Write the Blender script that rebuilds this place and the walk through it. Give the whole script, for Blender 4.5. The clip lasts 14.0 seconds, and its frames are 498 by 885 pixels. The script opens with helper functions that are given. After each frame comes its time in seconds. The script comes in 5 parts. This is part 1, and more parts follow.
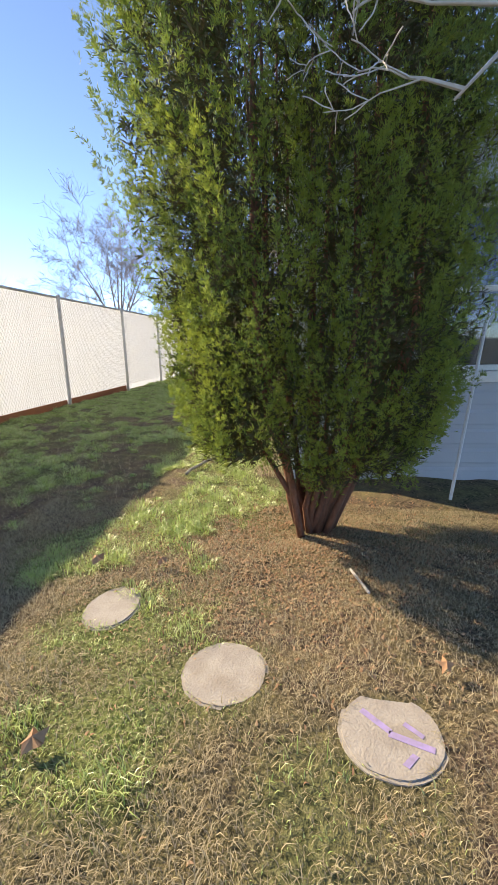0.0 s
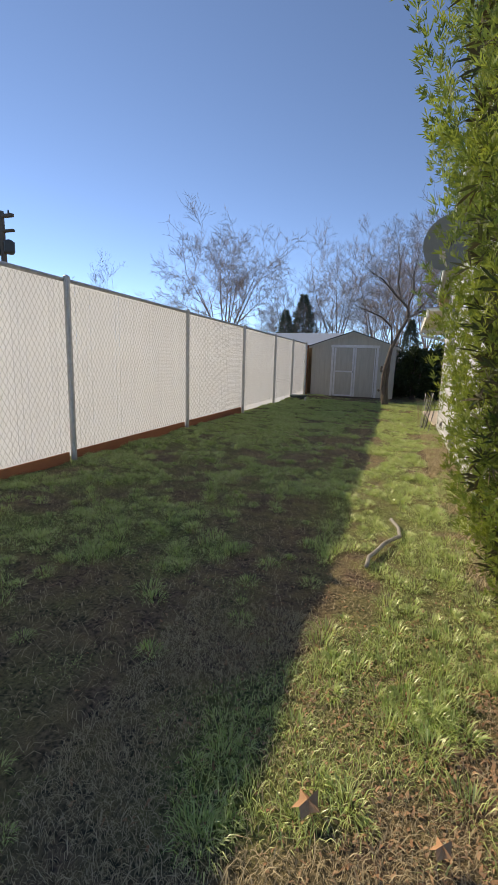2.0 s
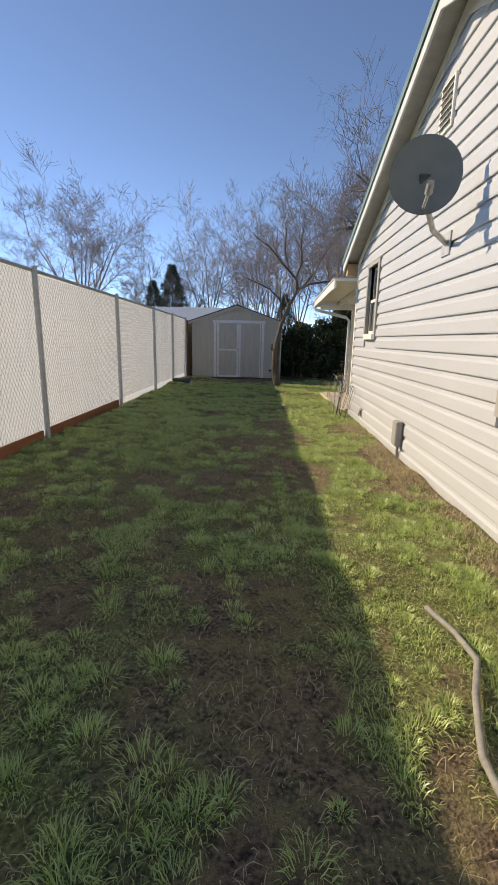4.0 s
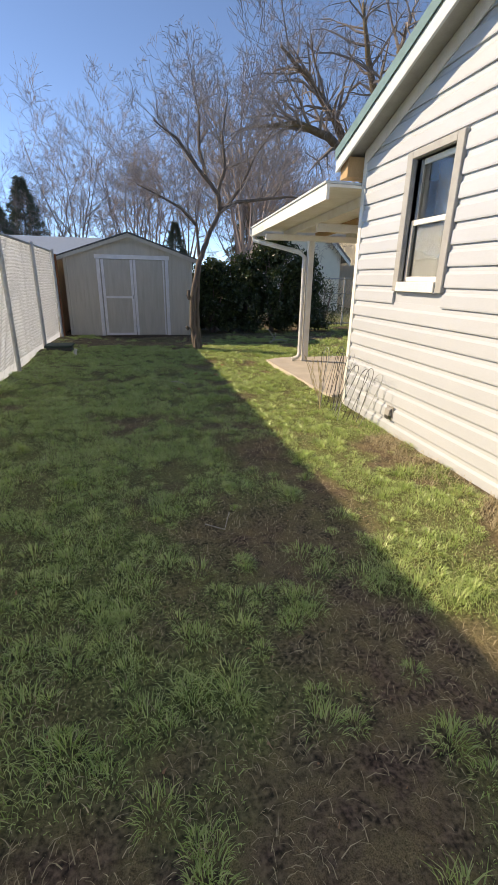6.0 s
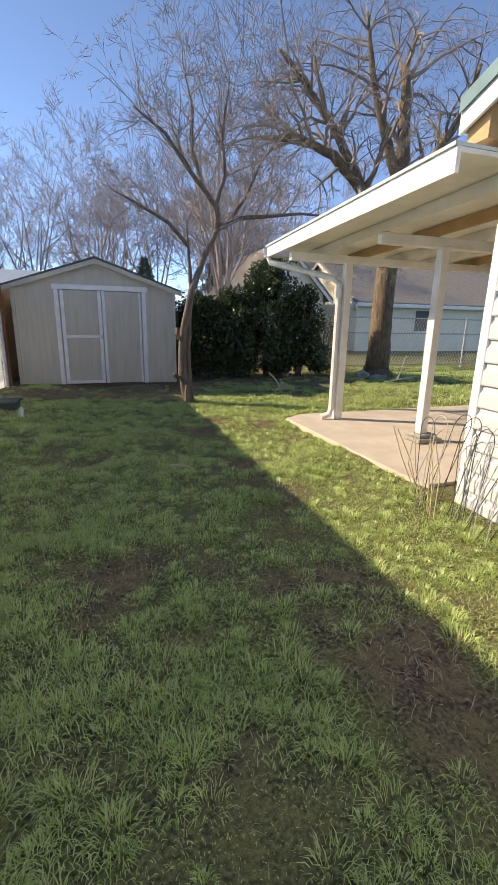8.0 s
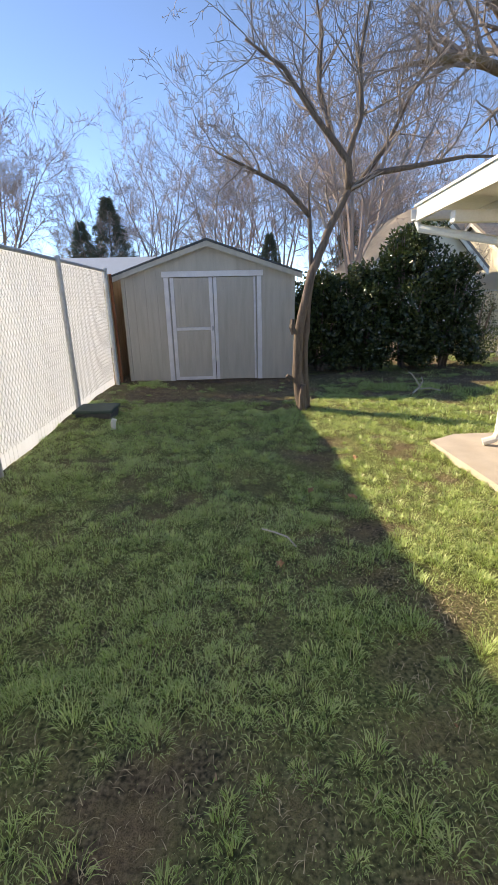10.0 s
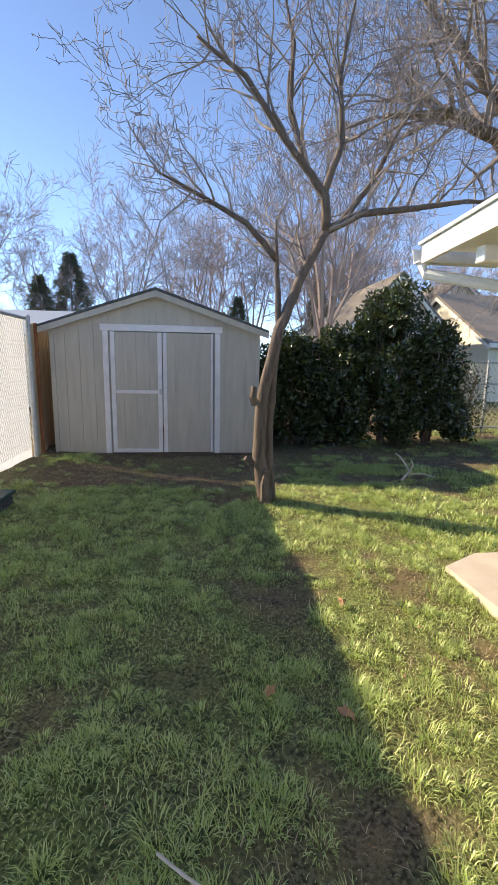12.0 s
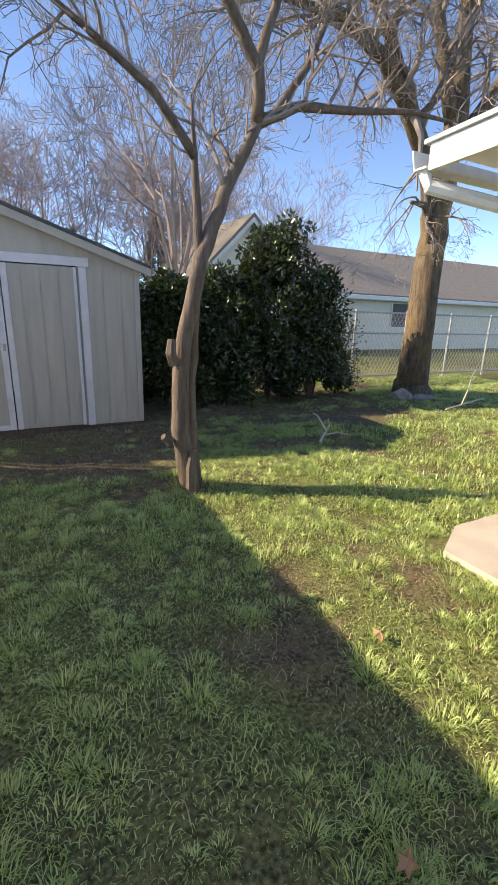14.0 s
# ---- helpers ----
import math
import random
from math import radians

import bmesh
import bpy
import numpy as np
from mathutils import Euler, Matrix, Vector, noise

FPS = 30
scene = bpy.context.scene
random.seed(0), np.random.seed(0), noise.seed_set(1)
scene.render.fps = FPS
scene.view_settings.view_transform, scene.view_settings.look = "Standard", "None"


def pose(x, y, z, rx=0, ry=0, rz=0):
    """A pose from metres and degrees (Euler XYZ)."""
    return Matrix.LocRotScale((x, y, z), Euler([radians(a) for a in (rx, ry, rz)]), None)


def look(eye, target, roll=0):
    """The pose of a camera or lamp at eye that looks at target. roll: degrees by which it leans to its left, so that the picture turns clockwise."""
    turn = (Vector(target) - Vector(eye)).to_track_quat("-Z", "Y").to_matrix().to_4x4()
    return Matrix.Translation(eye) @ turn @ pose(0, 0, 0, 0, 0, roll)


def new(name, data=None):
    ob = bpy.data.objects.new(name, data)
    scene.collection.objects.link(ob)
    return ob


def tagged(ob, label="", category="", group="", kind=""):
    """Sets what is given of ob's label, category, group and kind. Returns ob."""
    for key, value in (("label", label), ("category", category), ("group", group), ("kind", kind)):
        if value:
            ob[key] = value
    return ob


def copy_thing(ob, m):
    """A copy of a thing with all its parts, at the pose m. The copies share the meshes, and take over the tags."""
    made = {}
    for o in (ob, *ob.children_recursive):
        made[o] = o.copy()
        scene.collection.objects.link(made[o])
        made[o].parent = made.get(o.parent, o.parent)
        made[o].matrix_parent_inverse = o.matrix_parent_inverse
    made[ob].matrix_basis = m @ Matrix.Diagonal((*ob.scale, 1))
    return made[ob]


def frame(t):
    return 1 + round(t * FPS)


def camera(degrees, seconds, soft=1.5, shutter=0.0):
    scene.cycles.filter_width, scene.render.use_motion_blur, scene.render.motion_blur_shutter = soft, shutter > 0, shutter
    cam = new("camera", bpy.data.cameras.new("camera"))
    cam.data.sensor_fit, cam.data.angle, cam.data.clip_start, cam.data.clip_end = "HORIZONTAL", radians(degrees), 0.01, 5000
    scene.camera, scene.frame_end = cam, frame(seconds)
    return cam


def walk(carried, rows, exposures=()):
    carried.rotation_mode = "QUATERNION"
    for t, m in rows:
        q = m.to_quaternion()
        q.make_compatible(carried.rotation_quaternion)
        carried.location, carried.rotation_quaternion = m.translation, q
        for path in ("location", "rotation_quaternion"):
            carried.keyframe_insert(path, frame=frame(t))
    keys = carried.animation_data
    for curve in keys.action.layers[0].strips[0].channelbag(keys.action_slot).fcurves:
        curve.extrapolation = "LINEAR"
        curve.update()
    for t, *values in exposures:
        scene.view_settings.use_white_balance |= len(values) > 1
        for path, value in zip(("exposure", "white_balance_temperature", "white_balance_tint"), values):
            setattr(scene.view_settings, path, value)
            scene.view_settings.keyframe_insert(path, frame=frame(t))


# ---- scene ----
cam = camera(59.0, 14.0)
# seconds, x, y, z, yaw, pitch, lean
ROWS = [
    (0, 1.277, -5.002, 1.119, 7.39, -12.68, -1.60),
    (0.5, 1.237, -4.774, 1.120, 17.34, -12.47, -2.30),
    (1, 0.954, -4.626, 1.254, 20.82, -11.80, -1.30),
    (1.5, 0.635, -4.339, 1.283, 20.06, -10.83, 1.50),
    (2, 0.347, -4.039, 1.256, 18.79, -10.55, 1.70),
    (2.5, 0.056, -3.721, 1.240, 11.93, -10.78, 1.10),
    (3, -0.123, -3.311, 1.271, 6.77, -11.51, 1.10),
    (3.5, -0.235, -2.880, 1.281, 5.29, -11.99, 1.14),
    (4, -0.502, -2.380, 1.305, 1.76, -13.15, 1.24),
    (4.5, -0.821, -1.830, 1.333, -2.45, -14.53, 1.36),
    (5, -1.088, -1.220, 1.357, -5.97, -15.69, 1.46),
    (5.3, -1.180, -0.780, 1.365, -7.19, -16.09, 1.49),
    (5.5, -1.200, -0.300, 1.367, -7.45, -16.18, 1.50),
    (5.75, -1.250, 0.350, 1.396, -10.60, -18.25, 1.30),
    (6, -1.300, 1.010, 1.425, -13.75, -20.33, 1.10),
    (6.25, -1.377, 1.660, 1.400, -17.75, -21.70, 0.95),
    (6.5, -1.454, 2.210, 1.375, -21.76, -23.08, 0.80),
    (7, -1.510, 2.500, 1.330, -28.00, -22.70, 4.70),
    (7.5, -1.481, 2.902, 1.338, -24.80, -20.09, 4.60),
    (8, -1.463, 3.425, 1.320, -18.54, -15.43, 1.20),
    (8.5, -1.390, 3.850, 1.350, -11.01, -14.37, 1.30),
    (11, -0.906, 5.387, 1.530, -0.67, -20.34, -2.00),
    (11.5, -0.838, 5.840, 1.474, -3.62, -14.63, -0.30),
    (12, -0.800, 6.200, 1.459, -6.11, -10.66, 1.20),
    (12.5, -0.963, 6.493, 1.455, -10.00, -11.10, 0.90),
    (13, -1.200, 6.775, 1.470, -16.61, -13.91, -0.50),
    (13.5, -1.198, 7.020, 1.440, -17.59, -16.35, -0.90),
    (14, -1.280, 7.392, 1.400, -27.47, -16.41, 1.90),
]
EXPOSURE = [(0.0, 2.5), (0.7, 2.2), (1.5, 1.75), (3.0, 1.75), (5.5, 1.95), (6.2, 2.05), (8.5, 2.35), (14.0, 2.55)]
walk(cam, [(t, pose(x, y, z, 90 + p, 0, w) @ pose(0, 0, 0, 0, 0, r)) for t, x, y, z, w, p, r in ROWS],
     [(t, stops, 9100, 11) for t, stops in EXPOSURE])
# ---- world, sun ----
SUN_DIR = Vector((1.54, -0.75, -1.0)).normalized()
world = bpy.data.worlds.new("sky")
scene.world = world
world.use_nodes = True
wn = world.node_tree.nodes
sky = wn.new("ShaderNodeTexSky")
sky.sky_type, sky.sun_disc = "NISHITA", False
sky.sun_elevation = math.asin(-SUN_DIR.z)
sky.sun_rotation = math.atan2(-SUN_DIR.x, -SUN_DIR.y)
sky.altitude = 1500
sky.air_density, sky.dust_density, sky.ozone_density = 0.5, 0.0, 6.0
wn["Background"].inputs["Strength"].default_value = 0.088
world.node_tree.links.new(sky.outputs[0], wn["Background"].inputs["Color"])
sun_data = bpy.data.lights.new("sun", "SUN")
sun_data.energy, sun_data.angle, sun_data.color = 1.5, radians(0.55), (1.0, 0.94, 0.86)
sun = new("sun", sun_data)
sun.matrix_world = look((-20, 10, 15), Vector((-20, 10, 15)) + SUN_DIR)


# ---- materials ----
def mat(name, c1, c2=None, scale=8.0, rough=0.8, bump=0.2, fine=60.0, metal=0.0, rnd=0.0, island=0.0, trans=0.0, spec=0.3, dirt=None, stretch=(1, 1, 1)):
    m = bpy.data.materials.new(name)
    m.use_nodes = True
    nt = m.node_tree
    N, L = nt.nodes, nt.links
    b = N["Principled BSDF"]
    c2 = c2 or tuple(v * 0.7 for v in c1)
    tc = N.new("ShaderNodeTexCoord")
    mp = N.new("ShaderNodeMapping")
    mp.inputs["Scale"].default_value = stretch
    L.new(tc.outputs["Object"], mp.inputs[0])
    n1 = N.new("ShaderNodeTexNoise")
    n1.inputs["Scale"].default_value, n1.inputs["Detail"].default_value = scale, 5
    n2 = N.new("ShaderNodeTexNoise")
    n2.inputs["Scale"].default_value, n2.inputs["Detail"].default_value = fine, 3
    L.new(mp.outputs[0], n1.inputs["Vector"])
    L.new(mp.outputs[0], n2.inputs["Vector"])
    add = N.new("ShaderNodeMath")
    add.operation = "MULTIPLY_ADD"
    add.inputs[1].default_value = 0.45
    L.new(n2.outputs[0], add.inputs[0])
    L.new(n1.outputs[0], add.inputs[2])
    rp = N.new("ShaderNodeMapRange")
    rp.inputs[1].default_value, rp.inputs[2].default_value = 0.5, 0.95
    L.new(add.outputs[0], rp.inputs[0])
    fac = rp.outputs[0]
    if rnd or island:
        src = N.new("ShaderNodeObjectInfo").outputs["Random"] if rnd else N.new("ShaderNodeNewGeometry").outputs["Random Per Island"]
        mm = N.new("ShaderNodeMath")
        mm.operation = "MULTIPLY_ADD"
        mm.inputs[1].default_value = rnd or island
        L.new(src, mm.inputs[0])
        k = N.new("ShaderNodeMath")
        k.operation = "MULTIPLY"
        k.inputs[1].default_value = 1 - (rnd or island)
        L.new(fac, k.inputs[0])
        L.new(k.outputs[0], mm.inputs[2])
        fac = mm.outputs[0]
    mx = N.new("ShaderNodeMix")
    mx.data_type = "RGBA"
    mx.inputs["A"].default_value, mx.inputs["B"].default_value = (*c1, 1), (*c2, 1)
    L.new(fac, mx.inputs["Factor"])
    col = mx.outputs["Result"]
    if dirt:
        n3 = N.new("ShaderNodeTexNoise")
        n3.inputs["Scale"].default_value, n3.inputs["Detail"].default_value = scale * 0.35, 6
        L.new(tc.outputs["Object"], n3.inputs["Vector"])
        r3 = N.new("ShaderNodeMapRange")
        r3.inputs[1].default_value, r3.inputs[2].default_value = 0.52, 0.72
        L.new(n3.outputs[0], r3.inputs[0])
        m3 = N.new("ShaderNodeMix")
        m3.data_type = "RGBA"
        m3.inputs["B"].default_value = (*dirt, 1)
        L.new(r3.outputs[0], m3.inputs["Factor"])
        L.new(col, m3.inputs["A"])
        col = m3.outputs["Result"]
    L.new(col, b.inputs["Base Color"])
    b.inputs["Roughness"].default_value, b.inputs["Metallic"].default_value = rough, metal
    b.inputs["Specular IOR Level"].default_value = spec
    if bump:
        bp = N.new("ShaderNodeBump")
        bp.inputs["Strength"].default_value, bp.inputs["Distance"].default_value = bump, 0.01
        L.new(add.outputs[0], bp.inputs["Height"])
        L.new(bp.outputs[0], b.inputs["Normal"])
    if trans:
        tr = N.new("ShaderNodeBsdfTranslucent")
        L.new(col, tr.inputs["Color"])
        ms = N.new("ShaderNodeMixShader")
        ms.inputs[0].default_value = trans
        L.new(b.outputs[0], ms.inputs[1])
        L.new(tr.outputs[0], ms.inputs[2])
        L.new(ms.outputs[0], N["Material Output"].inputs["Surface"])
    return m


def glass_mat(name, tint):
    m = bpy.data.materials.new(name)
    m.use_nodes = True
    b = m.node_tree.nodes["Principled BSDF"]
    b.inputs["Base Color"].default_value = (*tint, 1)
    b.inputs["Transmission Weight"].default_value, b.inputs["Roughness"].default_value, b.inputs["IOR"].default_value = 1.0, 0.02, 1.5
    return m


SIDING = mat("white_vinyl_siding", (0.50, 0.52, 0.545), (0.44, 0.46, 0.485), 3, 0.45, 0.05, 90, rnd=0.3, stretch=(1, 0.3, 1))
TRIM = mat("white_painted_trim", (0.82, 0.80, 0.75), (0.70, 0.67, 0.60), 6, 0.5, 0.1)
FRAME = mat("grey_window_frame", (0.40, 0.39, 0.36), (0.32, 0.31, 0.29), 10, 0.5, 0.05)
FASCIA = mat("pale_grey_fascia", (0.60, 0.64, 0.64), (0.50, 0.54, 0.54), 5, 0.6, 0.1, dirt=(0.50, 0.51, 0.49))
TEAL = mat("dark_teal_edge", (0.14, 0.24, 0.25), (0.10, 0.18, 0.19), 6, 0.6, 0.1)
SHINGLE = mat("dark_shingle", (0.07, 0.075, 0.075), (0.13, 0.13, 0.125), 20, 1.0, 0.5, 120, spec=0.0)
SHED = mat("beige_shed_panel", (0.52, 0.47, 0.40), (0.43, 0.39, 0.33), 2.5, 0.75, 0.15, 40, stretch=(6, 6, 0.7))
SHEDTRIM = mat("pale_shed_trim", (0.76, 0.73, 0.72), (0.63, 0.60, 0.60), 6, 0.7, 0.1)
SLAT = mat("white_plastic_slat", (0.84, 0.85, 0.86), (0.77, 0.78, 0.79), 1.2, 0.5, 0.0, 12, rnd=0.35, trans=0.7, dirt=(0.68, 0.67, 0.65))
GALV = mat("galvanised_steel", (0.52, 0.52, 0.51), (0.40, 0.40, 0.39), 20, 0.5, 0.1, metal=0.5)
WIRE = mat("galvanised_wire", (0.52, 0.52, 0.51), (0.44, 0.44, 0.43), 20, 0.6, 0, metal=0.3)
KICK = mat("rust_red_board", (0.36, 0.14, 0.065), (0.25, 0.095, 0.05), 5, 0.85, 0.4, 50, stretch=(1, .2, 1))
WOODTAN = mat("weathered_tan_wood", (0.66, 0.52, 0.36), (0.48, 0.35, 0.22), 4, 0.85, 0.3, 40, rnd=0.3, stretch=(4, 4, 0.5))
RAWWOOD = mat("bare_plywood", (0.50, 0.33, 0.18), (0.38, 0.24, 0.12), 4, 0.8, 0.2, 40, stretch=(4, 1, 1))
CONCRETE = mat("worn_concrete", (0.58, 0.51, 0.43), (0.46, 0.40, 0.34), 4, 0.9, 0.35, 90, dirt=(0.46, 0.39, 0.32))
STONE = mat("round_concrete_paver", (0.46, 0.42, 0.37), (0.34, 0.30, 0.26), 9, 0.9, 0.6, 130, dirt=(0.27, 0.22, 0.16))
PURPLE = mat("purple_chalk_paint", (0.42, 0.33, 0.62), (0.34, 0.28, 0.42), 25, 0.9, 0.3)
BARK = mat("grey_brown_bark", (0.20, 0.155, 0.125), (0.09, 0.07, 0.058), 9, 0.9, 0.9, 50, stretch=(3, 3, 0.5))
BARK2 = mat("furrowed_bark", (0.22, 0.165, 0.11), (0.07, 0.05, 0.036), 7, 0.95, 1.0, 40, dirt=(0.20, 0.15, 0.06), stretch=(4, 4, 0.5))
TWIG = mat("pale_bare_twig", (0.34, 0.285, 0.26), (0.14, 0.115, 0.10), 6, 0.8, 0.2, island=0.6)
TWIGW = mat("silvery_bare_twig", (0.62, 0.57, 0.50), (0.45, 0.40, 0.35), 6, 0.7, 0.2)
TWIGFAR = mat("far_brown_twig", (0.38, 0.30, 0.265), (0.24, 0.19, 0.17), 2, 0.9, 0, island=0.6)
REDSTEM = mat("reddish_cedar_stem", (0.26, 0.12, 0.075), (0.13, 0.06, 0.04), 9, 0.9, 0.6, 50, stretch=(3, 3, 0.5))
CEDAR = mat("cedar_spray", (0.36, 0.42, 0.07), (0.11, 0.19, 0.055), 3.5, 0.6, 0, 22, island=0.3, trans=0.45)
# green and brown darkened: the crown's inner shade is put into this colour
CEDARIN = mat("shaded_inner_cedar_spray", (0.06, 0.095, 0.03), (0.12, 0.085, 0.05), 3.0, 0.8, 0, 20, island=0.6, trans=0.15)
LEAF = mat("dark_glossy_leaf", (0.03, 0.05, 0.018), (0.07, 0.095, 0.03), 2, 0.2, 0, 20, island=0.6, trans=0.12, spec=0.8)
CONIFER = mat("dark_conifer_needles", (0.09, 0.12, 0.08), (0.16, 0.17, 0.12), 2, 0.8, 0, island=0.5)
GRASS = mat("fresh_grass", (0.26, 0.42, 0.08), (0.72, 0.78, 0.36), 1.3, 0.32, 0, 6, island=0.75, trans=0.35, spec=0.7)
STRAW = mat("dry_grass", (0.68, 0.58, 0.38), (0.36, 0.29, 0.17), 1.3, 0.8, 0, 9, island=0.7, trans=0.2)
LITTER = mat("dead_leaf_litter", (0.34, 0.17, 0.09), (0.50, 0.34, 0.21), 5, 0.85, 0.2, island=0.7)
DISH = mat("grey_dish_metal", (0.20, 0.21, 0.19), (0.16, 0.17, 0.155), 6, 0.5, 0.05)
DARKMETAL = mat("dark_metal", (0.05, 0.05, 0.05), (0.08, 0.08, 0.08), 20, 0.5, 0.1)
GREYPLASTIC = mat("grey_plastic", (0.34, 0.33, 0.31), (0.28, 0.27, 0.25), 12, 0.5, 0.05)
GREENBOX = mat("dark_green_plastic", (0.03, 0.06, 0.05), (0.05, 0.08, 0.065), 8, 0.6, 0.1)
WHITEPL = mat("white_plastic", (0.75, 0.75, 0.72), (0.62, 0.62, 0.60), 12, 0.4, 0.05)
HOSE = mat("grey_rubber_hose", (0.30, 0.29, 0.26), (0.20, 0.19, 0.17), 15, 0.7, 0.2)
ROCK = mat("grey_rock", (0.34, 0.32, 0.29), (0.20, 0.19, 0.17), 7, 0.9, 0.7)
BEIGEWALL = mat("cream_siding_far", (0.80, 0.74, 0.60), (0.72, 0.66, 0.53), 3, 0.7, 0.1)
GREYROOF = mat("grey_shingle_far", (0.27, 0.24, 0.21), (0.21, 0.185, 0.16), 6, 0.95, 0.3, 30)
BLUEROOF = mat("pale_blue_metal_roof", (0.34, 0.40, 0.48), (0.28, 0.34, 0.42), 3, 0.5, 0.1, stretch=(8, 1, 1))
INTERIOR = mat("dim_room_wall", (0.30, 0.29, 0.27), (0.24, 0.23, 0.22), 3, 0.9, 0)
CURTAIN = mat("pale_curtain", (0.22, 0.235, 0.26), (0.15, 0.16, 0.18), 3, 0.9, 0.2, stretch=(1, 10, 1))
SCREEN = mat("grey_insect_screen", (0.13, 0.13, 0.13), (0.10, 0.10, 0.10), 200, 0.7, 0)
GLASS = glass_mat("window_glass", (0.9, 0.95, 0.95))


def ground_mat():
    m = bpy.data.materials.new("lawn_soil")
    m.use_nodes = True
    N, L = m.node_tree.nodes, m.node_tree.links
    b = N["Principled BSDF"]
    tc = N.new("ShaderNodeTexCoord")

    def noise_at(scale, lo, hi, detail=6):
        n = N.new("ShaderNodeTexNoise")
        n.inputs["Scale"].default_value, n.inputs["Detail"].default_value = scale, detail
        L.new(tc.outputs["Object"], n.inputs["Vector"])
        r = N.new("ShaderNodeMapRange")
        r.inputs[1].default_value, r.inputs[2].default_value = lo, hi
        L.new(n.outputs[0], r.inputs[0])
        return n, r.outputs[0]

    def mix(a, bb, f):
        x = N.new("ShaderNodeMix")
        x.data_type = "RGBA"
        for k, v in (("A", a), ("B", bb)):
            if isinstance(v, tuple):
                x.inputs[k].default_value = (*v, 1)
            else:
                L.new(v, x.inputs[k])
        L.new(f, x.inputs["Factor"])
        return x.outputs["Result"]
    n1, f1 = noise_at(60, 0.35, 0.7)
    n2, f2 = noise_at(1.1, 0.46, 0.68)
    n3, f3 = noise_at(9, 0.4, 0.65)
    n4, f4 = noise_at(230, 0.3, 0.7, 3)
    soil = mix((0.05, 0.036, 0.027), (0.29, 0.205, 0.15), f1)
    thatch = mix((0.11, 0.085, 0.045), (0.38, 0.29, 0.17), f4)
    moss = mix((0.07, 0.10, 0.03), (0.30, 0.36, 0.12), f1)
    at = N.new("ShaderNodeAttribute")
    at.attribute_name = "cover"
    cov = N.new("ShaderNodeMath")
    cov.operation, cov.use_clamp = "MULTIPLY_ADD", True
    cov.inputs[1].default_value = 0.45
    L.new(f2, cov.inputs[0])
    L.new(at.outputs["Fac"], cov.inputs[2])
    col = mix(mix(soil, thatch, f3), moss, cov.outputs[0])
    L.new(col, b.inputs["Base Color"])
    b.inputs["Roughness"].default_value = 0.95
    b.inputs["Specular IOR Level"].default_value = 0.15
    ad = N.new("ShaderNodeMath")
    ad.operation = "MULTIPLY_ADD"
    ad.inputs[1].default_value = 0.4
    L.new(n4.outputs[0], ad.inputs[0])
    L.new(n1.outputs[0], ad.inputs[2])
    bp = N.new("ShaderNodeBump")
    bp.inputs["Strength"].default_value, bp.inputs["Distance"].default_value = 0.9, 0.03
    L.new(ad.outputs[0], bp.inputs["Height"])
    L.new(bp.outputs[0], b.inputs["Normal"])
    return m


SOIL = ground_mat()


